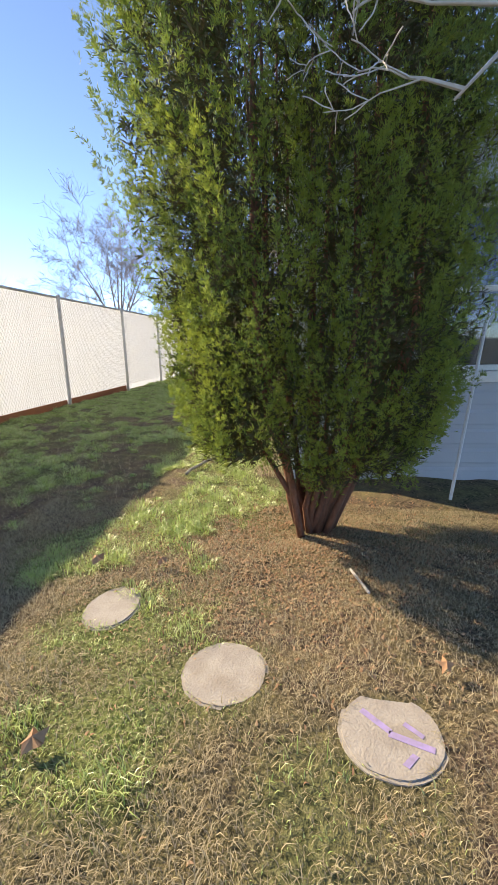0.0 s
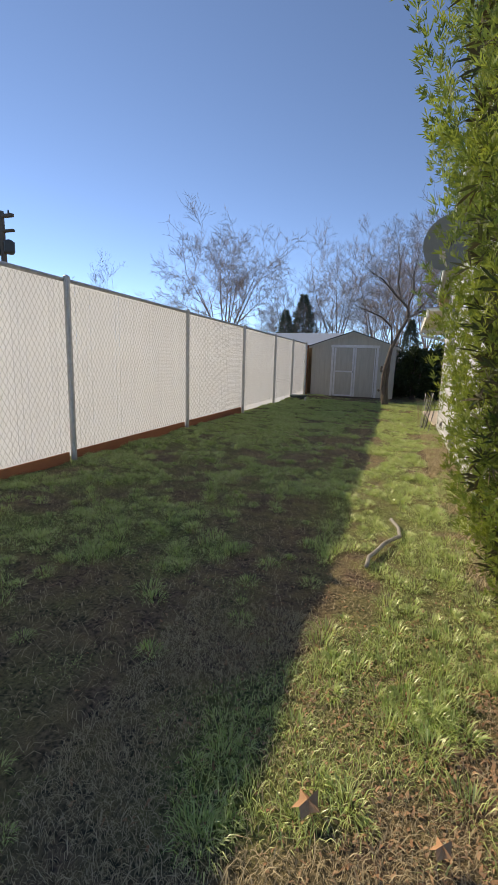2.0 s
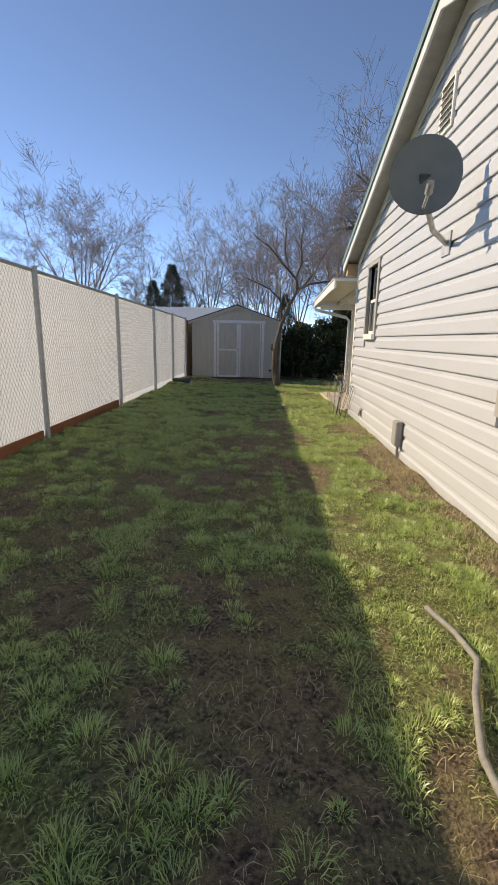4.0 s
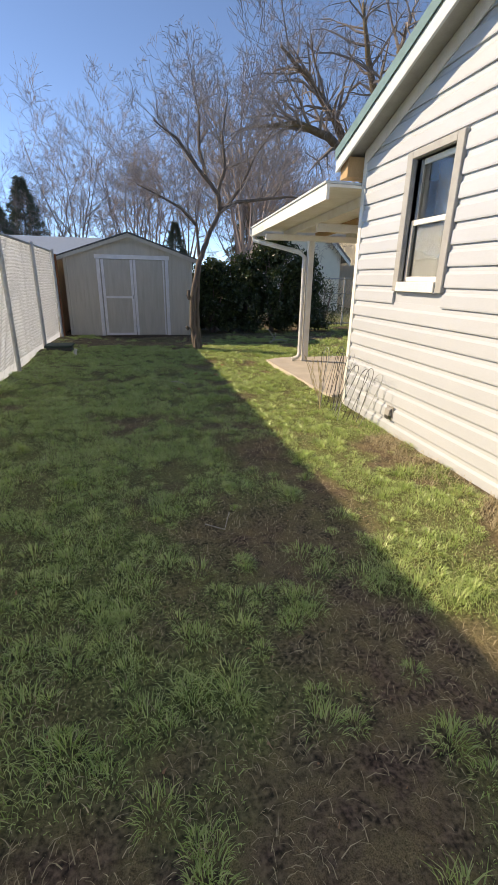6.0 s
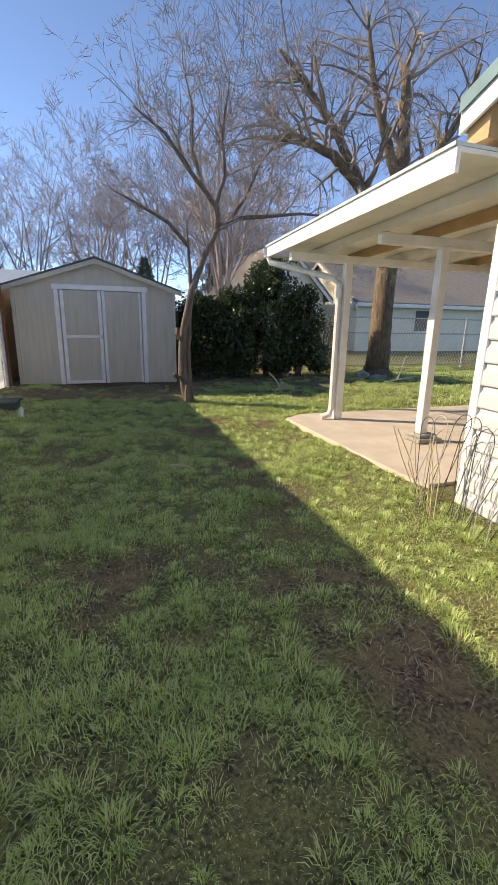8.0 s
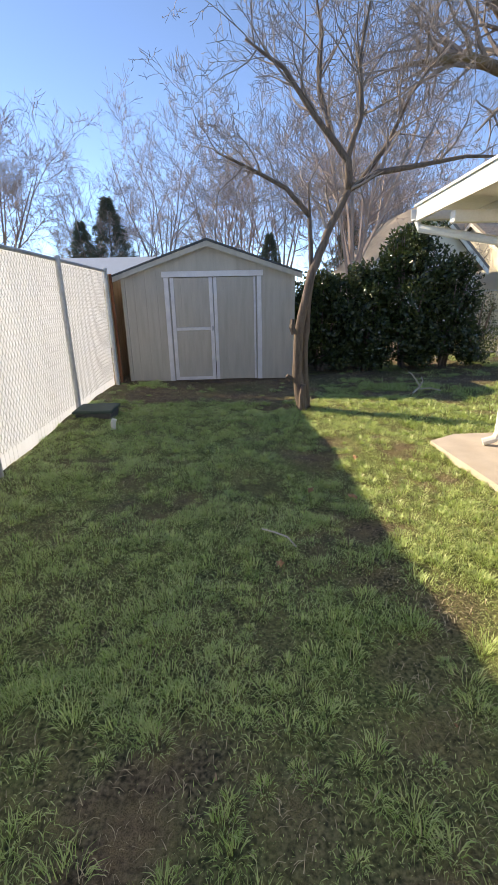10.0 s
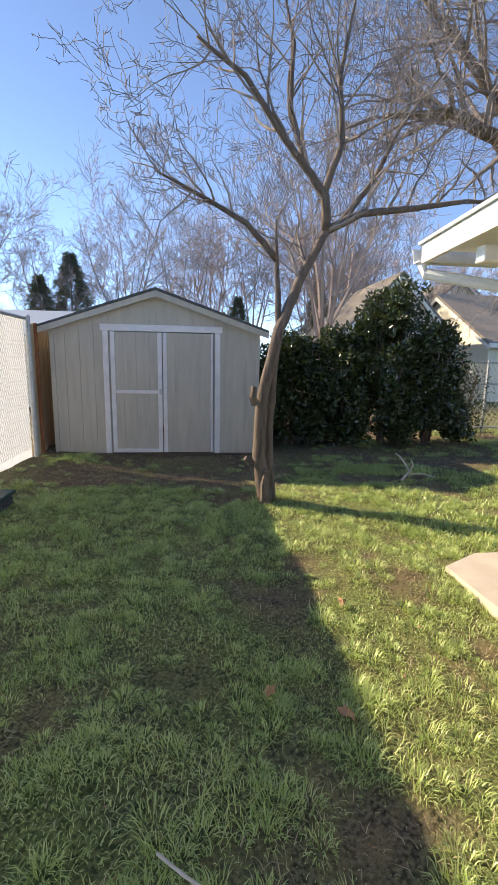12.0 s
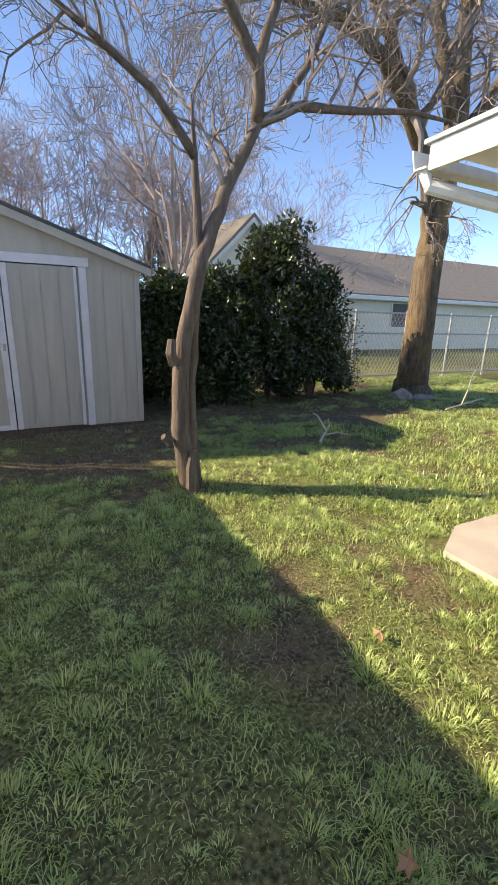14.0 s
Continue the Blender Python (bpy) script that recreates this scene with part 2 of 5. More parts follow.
# ---- mesh helpers ----
class Geo:
    """Collects vertices and faces for one mesh."""

    def __init__(self):
        self.v, self.f = [], []

    def add(self, v, f):
        o = len(self.v)
        self.v += [tuple(p) for p in v]
        self.f += [tuple(i + o for i in q) for q in f]
        return self

    def box(self, x0, x1, y0, y1, z0, z1, b=0.0):
        if b <= 0:
            v = [(x, y, z) for x in (x0, x1) for y in (y0, y1) for z in (z0, z1)]
            return self.add(v, [(0, 1, 3, 2), (4, 6, 7, 5), (0, 4, 5, 1), (2, 3, 7, 6), (0, 2, 6, 4), (1, 5, 7, 3)])
        bm = bmesh.new()
        bmesh.ops.create_cube(bm, size=1)
        for p in bm.verts:
            p.co = ((x0 + x1) / 2 + p.co.x * (x1 - x0), (y0 + y1) / 2 + p.co.y * (y1 - y0), (z0 + z1) / 2 + p.co.z * (z1 - z0))
        bmesh.ops.bevel(bm, geom=bm.edges[:], offset=b, segments=1, affect="EDGES")
        bm.verts.index_update()
        self.add([p.co for p in bm.verts], [[p.index for p in q.verts] for q in bm.faces])
        bm.free()
        return self

    def tube(self, pts, radii, k=6, cap=True):
        pts = [Vector(p) for p in pts]
        n = len(pts)
        if not hasattr(radii, "__len__"):
            radii = [radii] * n
        v, f = [], []
        u = None
        for i, p in enumerate(pts):
            d = (pts[min(i + 1, n - 1)] - pts[max(i - 1, 0)]).normalized()
            if u is None:
                u = d.orthogonal().normalized()
            u = (u - d * u.dot(d))
            u = u.normalized() if u.length > 1e-6 else d.orthogonal().normalized()
            w = d.cross(u)
            for j in range(k):
                a = 2 * math.pi * j / k
                v.append(p + (u * math.cos(a) + w * math.sin(a)) * radii[i])
        for i in range(n - 1):
            for j in range(k):
                f.append((i * k + j, i * k + (j + 1) % k, (i + 1) * k + (j + 1) % k, (i + 1) * k + j))
        if cap:
            f += [tuple(range(k - 1, -1, -1)), tuple((n - 1) * k + j for j in range(k))]
        return self.add(v, f)

    def prism(self, poly, axis, a, b):
        """A polygon in the two other axes, pulled from a to b along the axis."""
        def at(p, q):
            return {"x": (q, p[0], p[1]), "y": (p[0], q, p[1]), "z": (p[0], p[1], q)}[axis]
        n = len(poly)
        v = [at(p, a) for p in poly] + [at(p, b) for p in poly]
        f = [tuple(range(n)), tuple(range(2 * n - 1, n - 1, -1))] + [(i, (i + 1) % n, n + (i + 1) % n, n + i) for i in range(n)]
        return self.add(v, f)

    def mesh(self, name, material, smooth=False):
        me = bpy.data.meshes.new(name)
        me.from_pydata(self.v, [], self.f)
        bm = bmesh.new()
        bm.from_mesh(me)
        if len(self.f) < 60000:
            bmesh.ops.recalc_face_normals(bm, faces=bm.faces[:])
        bm.to_mesh(me)
        bm.free()
        me.materials.append(material)
        if smooth:
            me.shade_smooth()
        return me


def part(name, geo, material, parent=None, label="", smooth=False):
    me = geo if isinstance(geo, bpy.types.Mesh) else geo.mesh(name, material, smooth)
    ob = new(name, me)
    if parent:
        ob.parent = parent
    if label:
        ob["label"] = label
    return ob


def thing(name, at, label, category, group="", kind=""):
    ob = new(name)
    ob.location = at
    ob.empty_display_size = 0.1
    bpy.context.view_layer.update()
    return tagged(ob, label, category, group, kind)


def child(name, geo, material, parent, label="", smooth=False):
    """A part given in world metres under a thing that stands elsewhere."""
    ob = part(name, geo, material, parent, label, smooth)
    if not parent.parent:
        ob.matrix_parent_inverse = Matrix.Translation(-parent.location)
    return ob


def tri_mesh(name, V, F, material):
    """A mesh from arrays of vertices and triangles."""
    me = bpy.data.meshes.new(name)
    V = np.asarray(V, dtype=np.float32).reshape(-1, 3)
    F = np.asarray(F, dtype=np.int32).reshape(-1, 3)
    me.vertices.add(len(V))
    me.vertices.foreach_set("co", V.ravel())
    me.loops.add(F.size)
    me.loops.foreach_set("vertex_index", F.ravel())
    me.polygons.add(len(F))
    me.polygons.foreach_set("loop_start", np.arange(0, F.size, 3, dtype=np.int32))
    me.update(calc_edges=True)
    me.validate()
    me.materials.append(material)
    return me


rng = np.random.default_rng(7)


def field(x, y, scale, seed=0):
    """Smooth value noise in 0..1 over the plane."""
    table = np.random.default_rng(100 + seed).random((64, 64))
    u, v = np.asarray(x) * scale + 500.3, np.asarray(y) * scale + 500.7
    i, j = np.floor(u).astype(int), np.floor(v).astype(int)
    a, b = u - i, v - j
    a, b = a * a * (3 - 2 * a), b * b * (3 - 2 * b)
    g = lambda p, q: table[p % 64, q % 64]
    return (g(i, j) * (1 - a) + g(i + 1, j) * a) * (1 - b) + (g(i, j + 1) * (1 - a) + g(i + 1, j + 1) * a) * b


def ground_z(x, y):
    x, y = np.asarray(x, float), np.asarray(y, float)
    near = np.exp(-(np.maximum(0, np.abs(x) - 9) / 6) ** 2) * np.exp(-(np.maximum(0, np.abs(y - 5) - 14) / 6) ** 2)
    z = (field(x, y, 1.7, 1) - 0.5) * 0.05 + (field(x, y, 5.0, 2) - 0.5) * 0.022 + (field(x, y, 0.4, 3) - 0.5) * 0.04
    z = z + 0.07 * np.clip((-1.6 - x) / 1.4, 0, 1)
    return z * near - 0.02


def green_amount(x, y):
    """0..1, how much living grass stands at a place."""
    patch = field(x, y, 1.3, 20) * 0.4 + field(x, y, 3.6, 21) * 0.4 + field(x, y, 9.0, 23) * 0.2
    x0_, y0_ = x, y
    x = x0_ + (field(x0_, y0_, 1.6, 40) - 0.5) * 0.7 + (field(x0_, y0_, 5, 42) - 0.5) * 0.3
    y = y0_ + (field(x0_, y0_, 1.6, 41) - 0.5) * 1.2
    base = np.full_like(x, 0.66)
    base = np.where((x > -1.3) & (x < 0.15) & (y < 4.5), 0.50, base)                 # worn track
    base = np.where((x > -2.6) & (x < 0.1) & (y < -1.2), 0.53, base)                 # thin corner by the cedar
    base = np.where((x > 0.12) & (x < 0.80) & (y > -2.0) & (y < 6.5), 0.74, base)    # lush sunny strip
    base = np.where((x > 0.84) & (y > -1.4) & (y < 4.6), 0.30, base)                 # dry strip by the wall
    base = np.where((y < -2.4) & (x > 0.1), 0.44, base)                              # front lawn
    base = np.where((y < -2.0) & (y > -2.9) & (x > 0.1) & (x < 0.8), 0.62, base)
    base = np.where((x > 1.2) & (y < -1.3) & (y > -3.4), 0.02, base)                 # under the cedar
    base = np.where(y > 6.2, 0.70, base)
    base = np.where((y > 11.2) & (x < 0.3), 0.34, base)
    base = np.where((y > 11.9) & (x > 0.1) & (x < 4.0), 0.36, base)
    return np.clip((patch - (1 - base)) * 4.5 + 0.5, 0, 1)


# ---- ground ----
def axis(lo, hi, step, far):
    return np.concatenate([[-far, -far / 3, -60, -30, lo - 6], np.arange(lo, hi, step), [hi + 6, 40, 80, far / 3, far]])


gx, gy = axis(-6, 10, 0.1, 1500), axis(-9, 18, 0.1, 1500)
GX, GY = np.meshgrid(gx, gy)
GV = np.stack([GX, GY, ground_z(GX, GY)], -1).reshape(-1, 3)
nx = len(gx)
idx = (np.arange(len(gy) - 1)[:, None] * nx + np.arange(nx - 1)[None]).ravel()
GF = np.concatenate([np.stack([idx, idx + 1, idx + nx + 1], 1), np.stack([idx, idx + nx + 1, idx + nx], 1)])
gm = tri_mesh("ground", GV, GF, SOIL)
gm.shade_smooth()
cover = gm.attributes.new("cover", "FLOAT", "POINT")
cover.data.foreach_set("value", (green_amount(GX, GY) * 0.5).astype(np.float32).ravel())
tagged(new("ground", gm), "patchy lawn of bare soil, thatch and moss", "ground", kind="structure")

# ---- house ----
WX, SY, NY = 1.12, -1.32, 5.96        # west wall, south wall, north wall
EAVE, RIDGE, RY = 2.70, 4.1, 2.05
EXX = 10.5                             # east end
house = thing("house", (WX, RY, 0), "white vinyl sided single-storey house with a low gable", "house")


def roof_z(y):
    return EAVE + (RIDGE - EAVE) * (1 - (y - RY) / ((NY if y > RY else SY) - RY))


# openings on the west wall: y0, y1, z0, z1
OPEN = [(-0.26, 0.60, 0.91, 2.22), (4.42, 5.0, 1.43, 2.43)]
wallg = Geo()
ycuts = sorted([SY, NY] + [v for o in OPEN for v in o[:2]] + [RY])
for a, b in zip(ycuts, ycuts[1:]):
    op = [o for o in OPEN if o[0] <= a and b <= o[1]]
    if op:
        wallg.prism([(a, -0.1), (b, -0.1), (b, op[0][2]), (a, op[0][2])], "x", WX + 0.02, WX + 0.16)
        wallg.prism([(a, op[0][3]), (b, op[0][3]), (b, roof_z(b)), (a, roof_z(a))], "x", WX + 0.02, WX + 0.16)
    else:
        wallg.prism([(a, -0.1), (b, -0.1), (b, roof_z(b)), (a, roof_z(a))], "x", WX + 0.02, WX + 0.16)
wall_w = child("wall_west", wallg, SIDING, house)
SOPEN = (2.15, 3.25, 0.86, 2.1)
sg = Geo()
sg.box(WX + 0.02, SOPEN[0], SY + 0.02, SY + 0.16, -0.1, EAVE)
sg.box(SOPEN[1], EXX, SY + 0.02, SY + 0.16, -0.1, EAVE)
sg.box(SOPEN[0], SOPEN[1], SY + 0.02, SY + 0.16, -0.1, SOPEN[2])
sg.box(SOPEN[0], SOPEN[1], SY + 0.02, SY + 0.16, SOPEN[3], EAVE)
wall_s = child("wall_south", sg, SIDING, house)
wall_n = child("wall_north", Geo().box(WX + 0.02, EXX, NY - 0.16, NY - 0.02, -0.1, EAVE), SIDING, house)
child("wall_east", Geo().prism([(SY, -0.1), (NY, -0.1), (NY, EAVE), (RY, RIDGE), (SY, EAVE)], "x", EXX, EXX + 0.15), SIDING, house)
child("room_floor", Geo().box(WX + 0.16, EXX, SY + 0.16, NY - 0.16, 0.0, 0.05), INTERIOR, house)
child("room_partition", Geo().box(WX + 2.6, WX + 2.7, SY + 0.16, NY - 0.16, 0.05, 2.45), INTERIOR, house)
child("room_ceiling", Geo().box(WX + 0.16, EXX, SY + 0.16, NY - 0.16, 2.45, 2.5), INTERIOR, house)

# lapped siding boards, each its own piece
LAP = 0.16


def lap_board_x(y0, y1, z, zs0=None, zs1=None):
    """A lapped board on the west wall; the ends may be cut along the rake."""
    g = Geo()
    h = LAP + 0.012
    b0, b1, t0, t1 = y0, y1, y0 if zs0 is None else zs0, y1 if zs1 is None else zs1
    prof = [(0.02, 0.0), (-0.006, 0.0), (-0.009, 0.012), (-0.006, 0.1), (0.010, 0.122), (0.014, h), (0.02, h)]
    n = len(prof)
    v = [(WX + px, b0 + (t0 - b0) * pz / h, z + pz) for px, pz in prof] + [(WX + px, b1 + (t1 - b1) * pz / h, z + pz) for px, pz in prof]
    g.add(v, [tuple(range(n)), tuple(range(2 * n - 1, n - 1, -1))] + [(i, (i + 1) % n, n + (i + 1) % n, n + i) for i in range(n)])
    return g


def rake_y(z, side):
    k = min(max((z - EAVE) / (RIDGE - EAVE), 0), 1)
    end = NY - 0.06 if side > 0 else SY + 0.05
    return end + (RY - end) * k


z = -0.05
while z < RIDGE - 0.12:
    top = z + LAP
    spans = [(SY + 0.05, NY - 0.06)]
    for y0, y1, z0, z1 in OPEN:
        if top > z0 - 0.1 and z < z1 + 0.07:
            spans = [s for a, b in spans for s in (((a, y0 - 0.086), (y1 + 0.086, b)) if a < y0 < b else ((a, b),))]
    for a, b in spans:
        a0, b0 = max(a, rake_y(z, -1)), min(b, rake_y(z, 1))
        a1, b1 = max(a, rake_y(top, -1)), min(b, rake_y(top, 1))
        child("siding_board", lap_board_x(a0, b0, z, a1, b1), SIDING, wall_w)
    z = top
z = -0.05
while z < EAVE - 0.1:
    spans = [(WX + 0.05, EXX)]
    if z + LAP > SOPEN[2] - 0.1 and z < SOPEN[3] + 0.07:
        spans = [(WX + 0.05, SOPEN[0] - 0.09), (SOPEN[1] + 0.09, EXX)]
    for a, b in spans:
        g = Geo()
        h = LAP + 0.012
        g.prism([(SY + 0.02, z), (SY - 0.006, z), (SY - 0.009, z + 0.012), (SY - 0.006, z + 0.1), (SY + 0.010, z + 0.122), (SY + 0.014, z + h), (SY + 0.02, z + h)], "x", a, b)
        child("siding_board", g, SIDING, wall_s)
    z += LAP
child("corner_trim", Geo().box(WX - 0.014, WX + 0.06, NY - 0.06, NY + 0.012, -0.08, EAVE + 0.04, 0.004), TRIM, house)
child("corner_trim", Geo().box(WX - 0.014, WX + 0.06, SY - 0.012, SY + 0.05, -0.08, EAVE, 0.004), TRIM, house)
child("foundation", Geo().box(WX + 0.03, EXX, SY + 0.03, NY - 0.03, -0.3, -0.06), CONCRETE, house)

# roof: two slabs with overhang, rake boards and soffit
OV = 0.22
SLS, SLN = (RIDGE - EAVE) / (RY - SY), (RIDGE - EAVE) / (NY - RY)
roof = child("roof", Geo().prism([(SY - OV, EAVE - SLS * OV + 0.08), (RY, RIDGE + 0.08), (NY + OV, EAVE - SLN * OV + 0.08), (NY + OV, EAVE - SLN * OV + 0.13), (RY, RIDGE + 0.135), (SY - OV, EAVE - SLS * OV + 0.13)], "x", WX - OV - 0.03, EXX + 0.3), SHINGLE, house)
for s in (-1, 1):
    ye = NY + OV if s > 0 else SY - OV
    ze = EAVE - (SLN if s > 0 else SLS) * OV
    child("rake_board", Geo().prism([(ye, ze - 0.09), (RY, RIDGE - 0.09), (RY, RIDGE + 0.078), (ye, ze + 0.078)], "x", WX - OV - 0.022, WX - OV), FASCIA, house, "pale grey rake board")
    child("drip_edge", Geo().prism([(ye, ze + 0.03), (RY, RIDGE + 0.03), (RY, RIDGE + 0.13), (ye, ze + 0.125)], "x", WX - OV - 0.04, WX - OV - 0.033), TEAL, house, "dark teal roof edge")
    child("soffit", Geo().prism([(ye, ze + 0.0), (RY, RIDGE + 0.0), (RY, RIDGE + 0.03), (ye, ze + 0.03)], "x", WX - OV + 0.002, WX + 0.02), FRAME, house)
    child("frieze_board", Geo().prism([(ye - s * (OV + 0.02), EAVE - 0.13), (RY, RIDGE - 0.13), (RY, RIDGE), (ye - s * (OV + 0.02), EAVE)], "x", WX - 0.016, WX - 0.004), TRIM, house)
    child("eave_board", Geo().box(WX - OV, EXX + 0.3, min(ye, ye - s * 0.02), max(ye, ye - s * 0.02), ze - 0.08, ze + 0.075), FASCIA, house)
child("eave_end", Geo().box(WX - OV + 0.03, WX + 0.4, NY + 0.015, NY + OV - 0.025, EAVE - 0.24, EAVE - 0.05), RAWWOOD, house, "bare wood eave end")
child("gable_vent", Geo().box(WX - 0.03, WX + 0.01, 2.13, 2.45, 3.2, 3.62, 0.004), TRIM, house, "white louvred gable vent")
for i in range(7):
    child("vent_slat", Geo().prism([(WX - 0.055, 3.24 + i * 0.055), (WX - 0.03, 3.26 + i * 0.055), (WX - 0.03, 3.275 + i * 0.055)], "y", 2.16, 2.42), FRAME, house)


def window(name, plane, axis, a, b, z0, z1, parent, label):
    """A sash window in a wall: grey surround, two panes, meeting rail, sill and curtain behind."""
    w = new(name)
    w.parent = parent
    w.matrix_parent_inverse = Matrix.Translation(-parent.location)
    w["label"] = label

    def bx(p0, p1, q0, q1, r0, r1, bev=0.004):
        return Geo().box(plane + p0, plane + p1, q0, q1, r0, r1, bev) if axis == "x" else Geo().box(q0, q1, plane + p0, plane + p1, r0, r1, bev)
    J = 0.085
    for q0, q1, r0, r1 in ((a - J, a, z0 - J, z1 + 0.06), (b, b + J, z0 - J, z1 + 0.06), (a, b, z1, z1 + 0.06)):
        part("window_frame", bx(-0.03, 0.13, q0, q1, r0, r1), FRAME, w)
    part("window_sill", bx(-0.045, 0.13, a, b, z0 - J, z0), TRIM, w)
    zm = (z0 + z1) / 2
    S = 0.045
    for (r0, r1, off) in ((z0, zm + 0.02, 0.03), (zm - 0.02, z1, 0.06)):
        mt = TRIM
        part("sash", bx(off, off + 0.03, a, a + S, r0, r1), FRAME, w)
        part("sash", bx(off, off + 0.03, b - S, b, r0, r1), FRAME, w)
        part("sash", bx(off, off + 0.03, a + S, b - S, r0, r0 + S), mt, w)
        part("sash", bx(off, off + 0.03, a + S, b - S, r1 - S, r1), mt, w)
        g = part("pane", bx(off + 0.012, off + 0.018, a + S, b - S, r0 + S, r1 - S, 0), GLASS, w)
        g.visible_shadow = False
    part("insect_screen", bx(0.075, 0.078, a + S, b - S, z0 + S, zm - 0.02, 0), SCREEN, w)
    n = 14
    cg = Geo()
    for i in range(n):
        q0 = a + (b - a) * 0.35 + (b - a) * 0.62 * i / n
        cg.add([((plane + 0.26 + 0.02 * math.sin(i * 2.1), q0, r) if axis == "x" else (q0, plane + 0.26 + 0.02 * math.sin(i * 2.1), r)) for r in (z0, z1)]
               + [((plane + 0.26 + 0.02 * math.sin((i + 1) * 2.1), q0 + (b - a) * 0.62 / n, r) if axis == "x" else (q0 + (b - a) * 0.62 / n, plane + 0.26 + 0.02 * math.sin((i + 1) * 2.1), r)) for r in (z1, z0)], [(0, 1, 2, 3)])
    part("curtain", cg, CURTAIN, w, smooth=True)
    return w


for i, o in enumerate(OPEN):
    window("window_%d" % (i + 1), WX, "x", *o, house, "grey framed double-hung window in white siding")
window("window_3", SY, "y", *SOPEN, house, "double-hung window in the shaded end wall")

# wall fittings
box_t = thing("utility_box", (WX - 0.05, 2.72, 0.15), "small grey plastic utility box on the siding", "utility box")
child("cover", Geo().box(WX - 0.09, WX - 0.006, 2.64, 2.80, 0.13, 0.42, 0.012), GREYPLASTIC, box_t)
child("conduit", Geo().tube([(WX - 0.03, 2.72, 0.13), (WX - 0.03, 2.72, -0.1)], 0.018, 8), GREYPLASTIC, box_t)
dv = thing("dryer_vent", (WX - 0.05, 4.86, 0.18), "dark wall vent hood on white siding", "vent")
child("hood", Geo().prism([(WX - 0.006, 0.15), (WX - 0.05, 0.16), (WX - 0.04, 0.22), (WX - 0.006, 0.24)], "y", 4.82, 4.90), GREYPLASTIC, dv)
child("flap", Geo().box(WX - 0.048, WX - 0.044, 4.825, 4.895, 0.12, 0.17, 0.002), DARKMETAL, dv)
child("base_plate", Geo().box(WX - 0.014, WX - 0.006, 4.80, 4.92, 0.11, 0.25, 0.002), GREYPLASTIC, dv)

# satellite dish on an arm
dish = thing("satellite_dish", (WX, 1.75, 2.2), "grey oval satellite dish on a bent wall arm", "satellite dish")
DC, DN = Vector((0.70, 1.45, 2.58)), Vector((-0.2, -0.95, 0.22)).normalized()
du = DN.cross(Vector((0, 0, 1))).normalized()
dw = du.cross(DN)
g = Geo()
ring = 28
rows_d = 6
for back in (0, 1):
    v, f = [DC - DN * (0.05 + 0.012 * back)], []
    for i in range(1, rows_d + 1):
        r = i / rows_d
        for j in range(ring):
            a = 2 * math.pi * j / ring
            v.append(DC + du * (math.cos(a) * 0.27 * r) + dw * (math.sin(a) * 0.31 * r) + DN * (-0.05 + 0.05 * r * r - 0.012 * back))
    for j in range(ring):
        f.append((0, 1 + j, 1 + (j + 1) % ring))
        for i in range(rows_d - 1):
            f.append((1 + i * ring + j, 1 + (i + 1) * ring + j, 1 + (i + 1) * ring + (j + 1) % ring, 1 + i * ring + (j + 1) % ring))
    g.add(v, f)
child("reflector", g, DISH, dish, smooth=True)
child("arm", Geo().tube([(WX - 0.01, 1.95, 2.18), (WX - 0.2, 1.80, 2.26), (0.72, 1.52, 2.48)], 0.024, 8), GALV, dish)
child("foot_plate", Geo().box(WX - 0.022, WX - 0.006, 1.86, 2.04, 2.08, 2.28, 0.003), GALV, dish)
child("mount", Geo().box(0.67, 0.77, 1.49, 1.6, 2.44, 2.6, 0.01), DARKMETAL, dish)
child("feed_arm", Geo().tube([DC - dw * 0.27, DC - dw * 0.30 + DN * 0.3], 0.012, 6), GALV, dish)
child("feed_head", Geo().tube([DC - dw * 0.30 + DN * 0.28, DC - dw * 0.27 + DN * 0.36], [0.03, 0.025], 8), GREYPLASTIC, dish)

# service cable from the ridge up and away
cab = thing("overhead_cable", (WX, RY, RIDGE), "thin dark overhead service cable", "cable")
child("strand", Geo().tube([(WX - 0.2, RY - 0.05, RIDGE + 0.1), (0.78, 1.0, 4.45), (0.62, -0.5, 5.0), (0.1, -6.0, 6.6)], 0.006, 5), DARKMETAL, cab)

# ---- patio cover on the north side ----
patio = thing("patio_cover", (2.5, 8, 0), "white patio cover on square posts beside the house", "patio cover")
AX, AY, AZ, HZ = 0.72, 9.3, 2.20, 2.33
PE = 8.0


def az(y):
    return HZ + (AZ - HZ) * (y - NY) / (AY - NY)


child("roof_panel", Geo().prism([(NY + 0.015, az(NY) + 0.03), (AY, AZ + 0.03), (AY, AZ + 0.06), (NY + 0.015, az(NY) + 0.06)], "x", AX + 0.02, PE), TRIM, patio)
child("roof_covering", Geo().prism([(NY + 0.015, az(NY) + 0.064), (AY + 0.03, AZ + 0.064), (AY + 0.03, AZ + 0.085), (NY + 0.015, az(NY) + 0.085)], "x", AX - 0.03, PE), FASCIA, patio)
child("side_fascia", Geo().prism([(NY + 0.015, az(NY) - 0.09), (AY, AZ - 0.06), (AY, AZ + 0.062), (NY + 0.015, az(NY) + 0.062)], "x", AX - 0.012, AX + 0.02), TRIM, patio)
